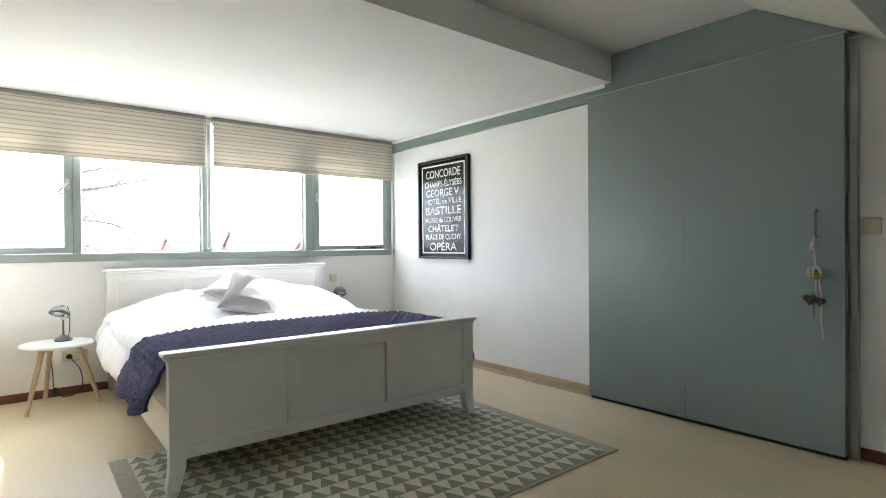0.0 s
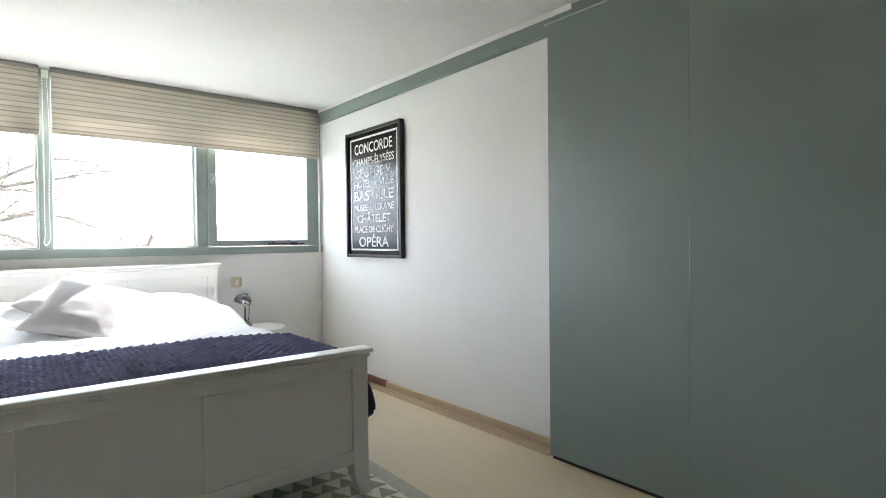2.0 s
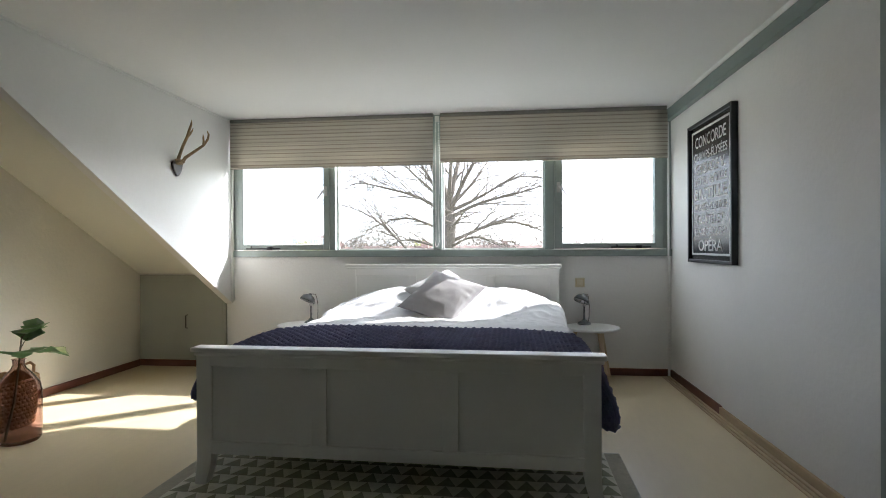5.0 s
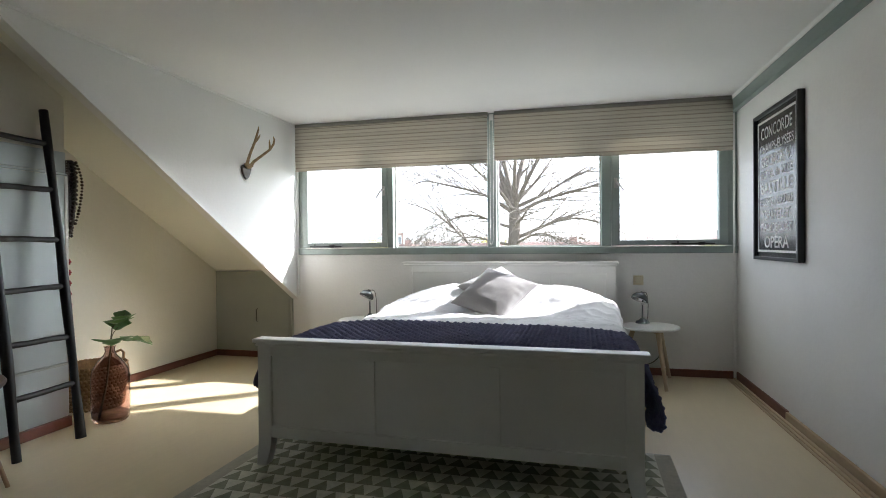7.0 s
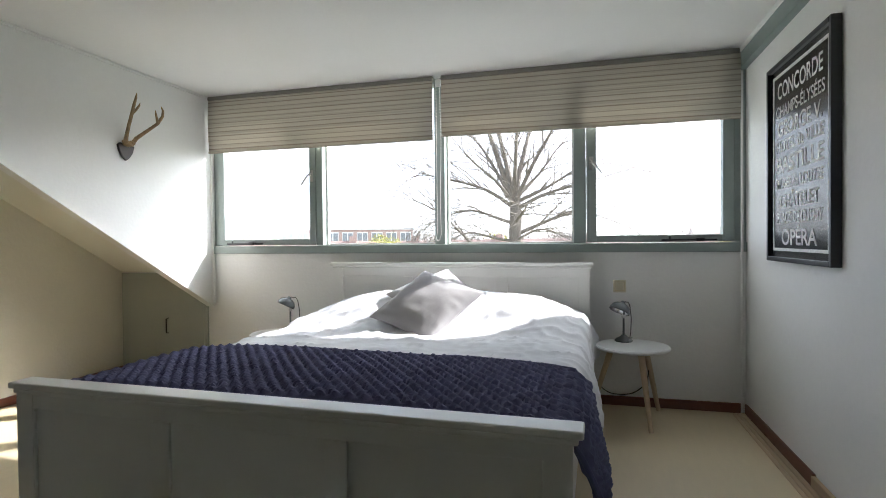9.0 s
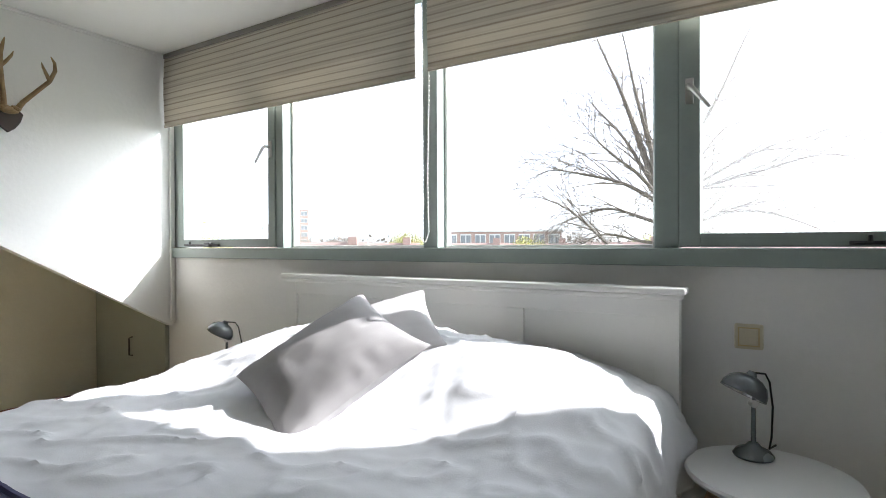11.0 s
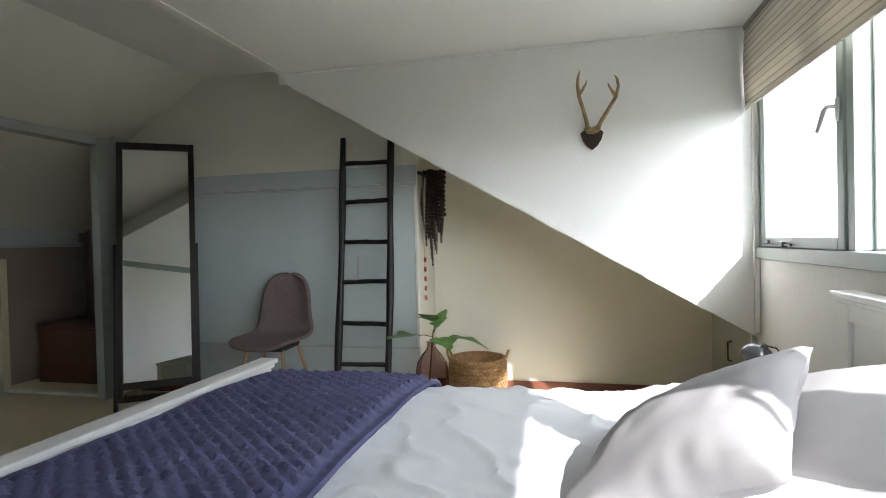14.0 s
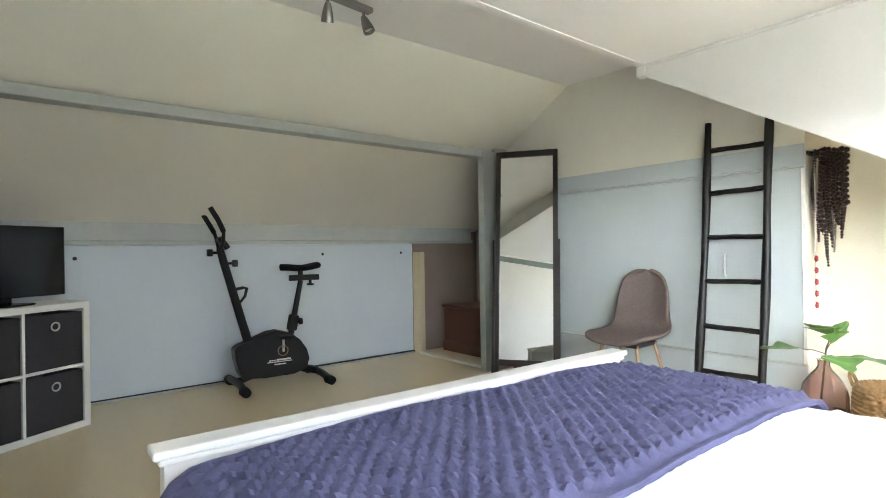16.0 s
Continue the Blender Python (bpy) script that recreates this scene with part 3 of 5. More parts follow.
def covering(name, y0, y1, left, right, lift, relief, mat, label, category, step, hw=0.885, wobble=0.02):
    """A bed covering that lies on the bed and hangs down on both sides."""
    r = 0.07
    bm = bmesh.new()
    nu, nv = int((left + right) / step), int((y1 - y0) / step)
    grid = []
    for j in range(nv + 1):
        v = y0 + (y1 - y0) * j / nv
        row = []
        for i in range(nu + 1):
            u = -left + (left + right) * i / nu
            s = 1 if u >= 0 else -1
            a = abs(u) - (hw - r)
            y = v + 0.012 * noise.noise(Vector((u * 3, v * 0.7, 5 + lift)))
            if a <= 0:
                base, nx, nz = Vector((XB + u, y, bed_top(XB + u, y))), 0.0, 1.0
            else:
                edge = bed_top(XB + s * (hw - r), y)
                if a < r * math.pi / 2:
                    th = a / r
                    base = Vector((XB + s * (hw - r + r * math.sin(th)), y, edge - r * (1 - math.cos(th))))
                    nx, nz = s * math.sin(th), math.cos(th)
                else:
                    d = a - r * math.pi / 2
                    fold = (0.010 + wobble * d * 2.2) * math.sin(v * 9 + 2.2 * math.sin(v * 3.1) + s) + (0.06 if s > 0 else 0.035) * d
                    bulge = 0.05 * math.sin(math.pi * min(1.0, d / 0.28)) if s < 0 else 0.02 * math.sin(math.pi * min(1.0, d / 0.3))
                    vt = (v - y0) / (y1 - y0)
                    d *= 1 - 0.28 * (2 * vt - 1) ** 4
                    base = Vector((XB + s * (hw + max(0.0, fold) + bulge), y, edge - r - d))
                    nx, nz = s, 0.05
            h = lift + relief(u, v)
            row.append(bm.verts.new((base.x + nx * h, base.y, max(0.02, base.z + nz * h))))
        grid.append(row)
    for j in range(nv):
        for i in range(nu):
            bm.faces.new((grid[j][i], grid[j][i + 1], grid[j + 1][i + 1], grid[j + 1][i]))
    hems = [[v.co.copy() for v in row[::3]] for row in (grid[0], grid[-1])] if name == "quilted_bedspread" else []
    ob = tagged(part(name, bm, mat, smooth=True), label, category)
    ob.matrix_basis = BED_TURN
    for edge in hems:
        part("hem", tube(bmesh.new(), edge, 0.008, 7), mat, ob, "stitched hem of the same cloth", True)
    sol = ob.modifiers.new("thick", "SOLIDIFY")
    sol.thickness, sol.offset = 0.012, -1
    for p in ob.data.polygons:
        p.use_smooth = True
    return ob


def wrinkles(u, v):
    w = noise.noise(Vector((u * 5 + v * 2, v * 4, 0.3)))
    w2 = noise.noise(Vector((u * 13 + 3 * w, v * 9, 2.3)))
    w3 = 1 - abs(noise.noise(Vector((u * 7 - v * 5, v * 7 + u * 2, 7.7)))) * 2.2
    w4 = 1 - abs(noise.noise(Vector((u * 11 + v * 8, v * 12 - u * 5, 4.1)))) * 2.4
    return 0.011 * w + 0.005 * w2 + 0.011 * max(0.0, w3) ** 3 + 0.003 * max(0.0, w4) ** 4


def quilting(u, v):
    a, b = u / 0.048 + v / 0.058, u / 0.048 - v / 0.058
    d = (abs(math.sin(math.pi * a / 1.0)) * abs(math.sin(math.pi * b / 1.0))) ** 0.45
    d *= smooth01(3.765, 3.80, v) * (1 - smooth01(4.405, 4.435, v))
    return 0.024 * d + 0.004 * noise.noise(Vector((u * 4, v * 4, 3))) + 0.003 * noise.noise(Vector((u * 40, v * 40, 1)))


BLANKET = material("indigo_quilted_cotton", (0.105, 0.105, 0.20), 0.85, var=0.16, scale=14, bump=0.4, bump_scale=180, spec=0.25)
BLANKET.node_tree.nodes["Principled BSDF"].inputs["Sheen Weight"].default_value = 0.09
BLANKET.node_tree.nodes["Principled BSDF"].inputs["Sheen Roughness"].default_value = 0.45
BLANKET.node_tree.nodes["Principled BSDF"].inputs["Sheen Tint"].default_value = (0.62, 0.62, 0.85, 1)
covering("duvet", 4.30, 5.84, 1.10, 1.16, 0.012, wrinkles, SHEET, "white rumpled cotton duvet over pillows", "duvet", 0.0135, wobble=0.05)
covering("quilted_bedspread", 3.755, 4.46, 1.09, 1.17, 0.030, quilting, BLANKET, "dark indigo quilted bedspread across the bed's foot", "bedspread", 0.0105, hw=0.885, wobble=0.03)


def cushion(center, d1, d2, thick, mat, label, seed):
    c, d1, d2 = Vector(center), Vector(d1), Vector(d2)
    e1, e2 = (d1 + d2) / 2, (d1 - d2) / 2
    nrm = e1.cross(e2).normalized()
    if nrm.z < 0:
        nrm = -nrm
    bm = bmesh.new()
    N = 34
    for side in (1, -1):
        g = []
        for i in range(N + 1):
            row = []
            for j in range(N + 1):
                a, b = 2 * i / N - 1, 2 * j / N - 1
                t = (max(0, 1 - a * a) * max(0, 1 - b * b)) ** 0.42
                aa, bb = a * (1 - 0.10 * (1 - b * b)), b * (1 - 0.10 * (1 - a * a))
                q = noise.noise(Vector((a * 2.1 + seed, b * 2.1, side)))
                f = noise.noise(Vector((a * 5 + 3 * b + seed, b * 6 - 2 * a, side * 3)))
                edge = 1 - t
                h = thick * t * (1 + 0.12 * q) + 0.005 * f * t ** 0.3 * (0.1 + edge)
                fold = noise.noise(Vector((a * 7 + seed, b * 2.2, side * 5))) + noise.noise(Vector((a * 2.2, b * 7 + seed, side * 7)))
                h += 0.007 * fold * edge * t ** 0.4
                row.append(bm.verts.new(c + e1 * aa + e2 * bb + side * nrm * (h if t > 0 else 0)))
            g.append(row)
        for i in range(N):
            for j in range(N):
                bm.faces.new((g[i][j], g[i + 1][j], g[i + 1][j + 1], g[i][j + 1]))
    bmesh.ops.remove_doubles(bm, verts=bm.verts, dist=0.0004)
    ob = tagged(part("cushion", bm, mat, smooth=True), label, "cushion", group="cushions on the bed")
    for p in ob.data.polygons:
        p.use_smooth = True
    return ob


CUSH = material("light_grey_velvet", (0.39, 0.375, 0.37), 0.9, var=0.06, scale=9, bump=0.05, bump_scale=420, spec=0.2)
CUSH.node_tree.nodes["Principled BSDF"].inputs["Sheen Weight"].default_value = 0.1
CUSH2 = material("off_white_velvet", (0.47, 0.455, 0.45), 0.9, var=0.06, scale=9, bump=0.05, bump_scale=420, spec=0.2)
cushion((2.385, 5.235, 0.718), (0.315, 0.08, 0.066), (-0.088, 0.268, 0.178), 0.070, CUSH, "light grey velvet cushion leaning on the bed pillows", 1.0)
cushion((2.356, 5.483, 0.745), (0.305, 0.012, -0.003), (0.011, 0.305, 0.145), 0.066, CUSH2, "pale grey cushion behind the front cushion", 4.0)

# ---- rug ----
RUG_A = material("rug_cream_weave", (0.74, 0.73, 0.63), 0.95, var=0.10, scale=40, bump=0.5, bump_scale=220, spec=0.1)
RUG_B = material("rug_olive_weave", (0.33, 0.34, 0.255), 0.95, var=0.12, scale=40, bump=0.5, bump_scale=220, spec=0.1)
RUG_C = material("rug_beige_border", (0.50, 0.47, 0.38), 0.95, var=0.10, scale=40, bump=0.5, bump_scale=220, spec=0.1)
bm = box(bmesh.new(), (-1.06, -0.77, 0.0), (1.06, 0.77, 0.008), 0.003)
nx, ny = 22, 16
cw, ch = 1.96 / nx, 1.51 / ny
for j in range(ny):
    for i in range(nx):
        x0, y0 = -0.98 + i * cw, -0.755 + j * ch
        q = [bm.verts.new((x0 + dx * cw, y0 + dy * ch, 0.010)) for dx, dy in ((0, 0), (1, 0), (1, 1), (0, 1), (0.5, 1))]
        t = bm.faces.new((q[0], q[1], q[4]))
        t.material_index = 2
        for tri in ((q[0], q[4], q[3]), (q[1], q[2], q[4])):
            f = bm.faces.new(tri)
            f.material_index = 1
bmesh.ops.remove_doubles(bm, verts=bm.verts, dist=0.0005)
rug = tagged(part("rug", bm, RUG_C), "olive and cream triangle-patterned woven rug under the bed's foot", "rug")
rug.data.materials.append(RUG_A)
rug.data.materials.append(RUG_B)
rug.matrix_basis = pose(2.33, 3.515, 0.001, 0, 0, -1.2)

# ---- poster ----
INK = material("black_poster_paint", (0.022, 0.022, 0.024), 0.24, var=0.25, scale=6, bump=0.05)
PAPER = material("off_white_lettering", (0.74, 0.73, 0.70), 0.6, var=0.12, scale=60)
poster = tagged(thing("framed_poster", "", "", (XR - 0.001, 5.112, 1.44)), "black framed subway-sign poster with white Paris station names", "poster")
PW, PH = 0.374, 0.483
part("board", box(bmesh.new(), (-0.022, -PW + 0.012, -PH + 0.012), (-0.002, PW - 0.012, PH - 0.012), 0.001), INK, poster)
bm = bmesh.new()
for a, b in (((-0.04, -PW, -PH), (-0.001, -PW + 0.022, PH)), ((-0.04, PW - 0.022, -PH), (-0.001, PW, PH)), ((-0.04, -PW + 0.022, -PH), (-0.001, PW - 0.022, -PH + 0.022)), ((-0.04, -PW + 0.022, PH - 0.022), (-0.001, PW - 0.022, PH))):
    box(bm, a, b, 0.003)
part("frame", bm, BLACK_METAL, poster)
bm = bmesh.new()
BW, BH = PW - 0.052, PH - 0.052
for a, b in (((-0.0245, -BW, -BH), (-0.0222, -BW + 0.014, BH)), ((-0.0245, BW - 0.014, -BH), (-0.0222, BW, BH)), ((-0.0245, -BW + 0.014, -BH), (-0.0222, BW - 0.014, -BH + 0.014)), ((-0.0245, -BW + 0.014, BH - 0.014), (-0.0222, BW - 0.014, BH))):
    box(bm, a, b)
part("border_line", bm, PAPER, poster, "thin white border line")


def lettering(body, width, height, parent, m, mat, bold=0.0):
    """A line of writing, scaled to a width and height, as a raised mesh."""
    cu = bpy.data.curves.new("lettering", "FONT")
    cu.body, cu.align_x, cu.extrude, cu.offset = body, "CENTER", 0.0, bold
    tmp = bpy.data.objects.new("lettering", cu)
    scene.collection.objects.link(tmp)
    bpy.context.view_layer.update()
    me = bpy.data.meshes.new_from_object(tmp.evaluated_get(bpy.context.evaluated_depsgraph_get()))
    bpy.data.objects.remove(tmp)
    xs, ys = [v.co.x for v in me.vertices], [v.co.y for v in me.vertices]
    sx, sy = width / (max(xs) - min(xs)), height / (max(ys) - min(ys))
    cx, cy = (max(xs) + min(xs)) / 2, (max(ys) + min(ys)) / 2
    bm = bmesh.new()
    bm.from_mesh(me)
    for v in bm.verts:
        v.co = m @ Vector(((v.co.x - cx) * sx, (v.co.y - cy) * sy, v.co.z))
    return part("lettering", bm, mat, parent)


TURN_OUT = Matrix(((0, 0, -1, -0.0235), (-1, 0, 0, 0), (0, 1, 0, 0), (0, 0, 0, 1)))
for body, w, h, z in (("CONCORDE", 0.55, 0.078, 0.345), ("CHAMPS-ÉLYSÉES", 0.59, 0.072, 0.252), ("GEORGE V.", 0.54, 0.072, 0.158), ("HOTEL de VILLE", 0.57, 0.055, 0.075), ("BASTILLE", 0.57, 0.078, -0.015), ("MUSEE du LOUVRE", 0.57, 0.05, -0.105), ("CHÂTELET", 0.48, 0.078, -0.182), ("PLACE DE CLICHY", 0.56, 0.052, -0.270), ("OPÉRA", 0.43, 0.095, -0.355)):
    lettering(body, w * 0.94, h, poster, Matrix.Translation((0, 0, z)) @ TURN_OUT, PAPER, 0.014)

# ---- sockets and switches ----
IVORY = material("ivory_plastic", (0.66, 0.60, 0.44), 0.35, var=0.03)
GOLD_RIM = material("pale_brass_rim", (0.62, 0.5, 0.28), 0.35, 0.6)


def socket(at, turn, label, holes):
    ob = tagged(thing("wall_socket" if holes else "light_switch", "", "", at, turn), label, "socket" if holes else "switch")
    n = max(1, holes)
    part("plate", box(bmesh.new(), (-0.04 * n, -0.014, -0.04), (0.04 * n, 0.0, 0.04), 0.006, 3), IVORY, ob, smooth=True)
    for k in range(n):
        cx = (k - (n - 1) / 2) * 0.08
        if holes:
            bm = lathe(bmesh.new(), [(0.028, 0.0), (0.028, 0.004), (0.022, 0.0035), (0.020, -0.004), (0.0, -0.004)], 24, pose(cx, -0.0145, 0, 90))
            part("insert", bm, WHITE_PLASTIC, ob, smooth=True)
            for dx in (-0.009, 0.009):
                part("pin_hole", lathe(bmesh.new(), [(0, 0), (0.003, 0), (0.003, 0.001), (0, 0.001)], 8, pose(cx + dx, -0.0115, 0, 90)), DARK_GAP, ob, "dark round pin hole")
        else:
            part("rim", boxes(((-0.030, -0.0165, -0.030), (0.030, -0.0142, -0.026)), ((-0.030, -0.0165, 0.026), (0.030, -0.0142, 0.030)), ((-0.030, -0.0165, -0.026), (-0.026, -0.0142, 0.026)), ((0.026, -0.0165, -0.026), (0.030, -0.0142, 0.026))), GOLD_RIM, ob)
            part("rocker", box(bmesh.new(), (-0.025, -0.021, -0.025), (0.025, -0.0142, 0.025), 0.004), IVORY, ob)
    return ob


socket((1.30, YW, 0.285), 0, "ivory double wall socket above the skirting board", 2)
socket((3.455, YW, 0.77), 0, "ivory square light switch above the bedside table", 0)
socket((XR, 1.826, 1.168), -90, "ivory wall socket beside the sliding door", 1)

# ---- bedside tables and lamps ----
BIRCH = material("pale_beech_wood", (0.56, 0.42, 0.27), 0.5, var=0.12, scale=10, bump=0.1, stretch=(1, 1, 0.15))
TABLE_WHITE = material("white_lacquer", (0.80, 0.80, 0.79), 0.38, var=0.01)
GREY_ENAMEL = material("blue_grey_enamel", (0.19, 0.205, 0.215), 0.26, 0.5, var=0.06)
LAMP_INSIDE = material("chrome_shade_lining", (0.62, 0.62, 0.62), 0.25, 0.9)
BLACK_CABLE = material("black_cable_rubber", (0.012, 0.012, 0.012), 0.5)


def bedside_table(at, turn):
    ob = tagged(thing("bedside_table", "", "", at, turn), "round white bedside table on three splayed beech legs", "bedside table", group="bedside tables")
    part("tabletop", lathe(bmesh.new(), [(0, 0.418), (0.202, 0.418), (0.211, 0.424), (0.213, 0.432), (0.208, 0.439), (0.0, 0.440)], 48), TABLE_WHITE, ob, smooth=True)
    for k in range(3):
        a = radians(120 * k)
        c, s = math.cos(a), math.sin(a)
        part("leg", tube(bmesh.new(), [(0.12 * c, 0.12 * s, 0.417), (0.25 * c, 0.25 * s, 0.0)], [0.019, 0.013], 12), BIRCH, ob, smooth=True)
        part("brace", tube(bmesh.new(), [(0.115 * c, 0.115 * s, 0.40), (0.012 * c, 0.012 * s, 0.40)], 0.011, 8), BIRCH, ob)
    return ob


bedside_table((3.512, 5.745, 0), -72)
bedside_table((1.175, 5.70, 0), -136)


def desk_lamp(at, turn, tilt):
    ob = tagged(thing("table_lamp", "", "", at, turn), "small blue-grey enamel desk lamp with domed shade, unlit", "lamp", group="bedside lamps")
    part("base", lathe(bmesh.new(), [(0, 0), (0.052, 0), (0.055, 0.006), (0.046, 0.018), (0.022, 0.03), (0.014, 0.04), (0, 0.042)], 28), GREY_ENAMEL, ob, smooth=True)
    part("stem", tube(bmesh.new(), [(0, 0, 0.038), (0, 0, 0.15), (0.004, 0, 0.185)], [0.007, 0.006, 0.006], 10), GREY_ENAMEL, ob, smooth=True)
    part("joint", lathe(bmesh.new(), [(0, -0.012), (0.011, -0.008), (0.011, 0.008), (0, 0.012)], 12, pose(0, 0, 0.155, 90)), STEEL, ob, "chrome wing joint", True)
    m = pose(-0.034, 0, 0.186, 0, tilt, 0)
    shade = part("shade", lathe(bmesh.new(), [(0.064, 0.0), (0.062, 0.018), (0.052, 0.038), (0.034, 0.052), (0.016, 0.058), (0.010, 0.07), (0.0, 0.072)], 32, m), GREY_ENAMEL, ob, smooth=True)
    shade.modifiers.new("thick", "SOLIDIFY").thickness = 0.002
    part("lining", lathe(bmesh.new(), [(0.061, 0.001), (0.059, 0.017), (0.049, 0.034), (0.03, 0.047), (0.0, 0.05)], 32, m), LAMP_INSIDE, shade, "pale shade lining", True)
    part("cable", tube(bmesh.new(), [(0.0, 0, 0.245), (0.04, 0.003, 0.24), (0.055, 0.005, 0.215), (0.068, 0.008, 0.14), (0.066, 0.01, 0.05), (0.075, 0.03, 0.006), (0.12, 0.06, 0.004)], 0.003, 6), BLACK_CABLE, ob, "thin black cable", True)
    return ob


desk_lamp((3.47, 5.86, 0.440), 38, 28)
desk_lamp((1.215, 5.76, 0.440), 45, 28)


def lamp_cable(name, pts, label, plug=False):
    ob = tagged(thing(name, "", "", pts[0]), label, "cable")
    o = Vector(pts[0])
    curve = [Vector(p) - o for p in pts]
    fine = []
    for i in range(len(curve) - 1):
        p0, p1, p2, p3 = curve[max(0, i - 1)], curve[i], curve[i + 1], curve[min(len(curve) - 1, i + 2)]
        for k in range(6):
            t = k / 6
            fine.append(0.5 * ((2 * p1) + (p2 - p0) * t + (2 * p0 - 5 * p1 + 4 * p2 - p3) * t * t + (3 * p1 - p0 - 3 * p2 + p3) * t ** 3))
    fine.append(curve[-1])
    part("cable", tube(bmesh.new(), fine, 0.0035, 6), BLACK_CABLE, ob, smooth=True)
    mid = curve[len(curve) // 2 - 1]
    part("inline_switch", box(bmesh.new(), mid - Vector((0.012, 0.01, 0.03)), mid + Vector((0.012, 0.01, 0.03)), 0.006, 3), BLACK_CABLE, ob, smooth=True)
    if plug:
        part("plug", lathe(bmesh.new(), [(0, 0), (0.02, 0), (0.02, 0.02), (0.012, 0.034), (0, 0.036)], 14, Matrix.Translation(curve[-1]) @ pose(0, 0.018, 0, 90)), BLACK_CABLE, ob, smooth=True)
    return ob


lamp_cable("lamp_cable", [(1.16, 5.90, 0.43), (1.155, 5.92, 0.30), (1.16, 5.91, 0.17), (1.17, 5.88, 0.06), (1.24, 5.86, 0.02), (1.33, 5.90, 0.06), (1.33, 5.96, 0.18), (1.265, 5.975, 0.285)], "black lamp cable with inline switch hanging to a socket", True)
lamp_cable("lamp_cable", [(3.60, 5.84, 0.43), (3.615, 5.86, 0.32), (3.60, 5.85, 0.20), (3.52, 5.86, 0.12), (3.40, 5.90, 0.10), (3.33, 5.92, 0.14), (3.30, 5.94, 0.2)], "black lamp cable with inline switch under a table")

# ---- antlers ----
BONE = material("antler_bone", (0.36, 0.25, 0.12), 0.55, var=0.22, scale=22, bump=0.5, bump_scale=60, dark=(0.14, 0.085, 0.04))
NICKEL = material("dark_nickel", (0.28, 0.26, 0.24), 0.3, 1.0, var=0.06)
SHIELD = material("dark_walnut", (0.035, 0.018, 0.012), 0.4, var=0.15)
trophy = tagged(thing("antler_trophy", "", "", (XL, 5.165, 1.617)), "small pair of roe antlers on a dark wooden shield", "antlers")
outline = [(0.0, -0.01), (0.028, 0.012), (0.05, 0.045), (0.062, 0.085), (0.045, 0.10), (0.02, 0.095), (0.0, 0.112), (-0.02, 0.095), (-0.045, 0.10), (-0.062, 0.085), (-0.05, 0.045), (-0.028, 0.012)]
part("shield", prism(bmesh.new(), outline, "x", 0.001, 0.02, 0.003), SHIELD, trophy, "dark carved wooden shield")
part("skull_plate", lathe(bmesh.new(), [(0, -0.012), (0.022, -0.008), (0.03, 0.0), (0.024, 0.014), (0, 0.02)], 14, Matrix.Translation((0.03, 0, 0.09)) @ Matrix.Diagonal((0.8, 1.2, 1.2, 1))), BONE, trophy, smooth=True)
for s in (-1, 1):
    w, o = (0.85, 1.3) if s < 0 else (1.45, 1.45)
    top = 1.0 if s < 0 else 0.86
    main = [(0.03, s * 0.022, 0.09), (0.05, s * 0.034 * w, 0.14), (0.08 * o / 1.2, s * 0.055 * w, 0.09 + 0.11 * top), (0.115 * o / 1.1, s * 0.082 * w, 0.09 + 0.175 * top), (0.13 * o / 1.05, s * 0.09 * w, 0.09 + 0.23 * top), (0.132 * o, s * 0.085 * w, 0.09 + 0.27 * top), (0.13 * o, s * 0.075 * w, 0.09 + 0.30 * top)]
    bm = tube(bmesh.new(), main, [0.015, 0.012, 0.0105, 0.010, 0.009, 0.007, 0.002], 10)
    m3 = Vector(main[3])
    tube(bm, [m3, m3 + Vector((0.012, -s * 0.018, 0.025)), m3 + Vector((0.02, -s * 0.036, 0.055)), m3 + Vector((0.022, -s * 0.042, 0.075))], [0.009, 0.008, 0.006, 0.0015], 8)
    lathe(bm, [(0.014, -0.008), (0.021, -0.002), (0.021, 0.006), (0.013, 0.011)], 12, pose(0.036, s * 0.025, 0.105, -s * 14, 18))
    part("antler", bm, BONE, trophy, smooth=True)

# ---- hanging ornament on the sliding door ----
RIBBON = material("off_white_ribbon", (0.62, 0.60, 0.54), 0.8, var=0.06)
WICKER = material("dark_wicker_twig", (0.16, 0.085, 0.055), 0.7, var=0.25, scale=40)
GLASSBEAD = material("amber_glass_bead", (0.45, 0.38, 0.12), 0.2, var=0.1)
orn = tagged(thing("hanging_ornament", "", "", (XR - 0.143, 2.028, 1.125)), "ribbon with beads and wicker hearts hung on the door handle", "ornament")
part("ribbon", tube(bmesh.new(), [(0, 0, 0.004), (0.0, 0.006, -0.03), (0.002, 0.0, -0.12), (0.0, -0.004, -0.2), (0.004, -0.006, -0.31)], 0.0035, 6), RIBBON, orn)
part("bow", lathe(bmesh.new(), [(0, -0.035), (0.012, -0.02), (0.015, 0.0), (0.008, 0.02), (0, 0.03)], 10, pose(0.004, 0.008, -0.05, 10)), RIBBON, orn, smooth=True)
part("bead", lathe(bmesh.new(), [(0, -0.025), (0.018, -0.018), (0.026, 0), (0.018, 0.018), (0, 0.024)], 16, pose(0.0, -0.004, -0.2)), GLASSBEAD, orn, smooth=True)
for k in range(6):
    a = k * 1.05
    part("petal", tube(bmesh.new(), [(0, 0, -0.15), (0.026 * math.cos(a), 0.026 * math.sin(a), -0.17), (0.036 * math.cos(a), 0.036 * math.sin(a), -0.215)], [0.003, 0.006, 0.002], 6), RIBBON, orn)


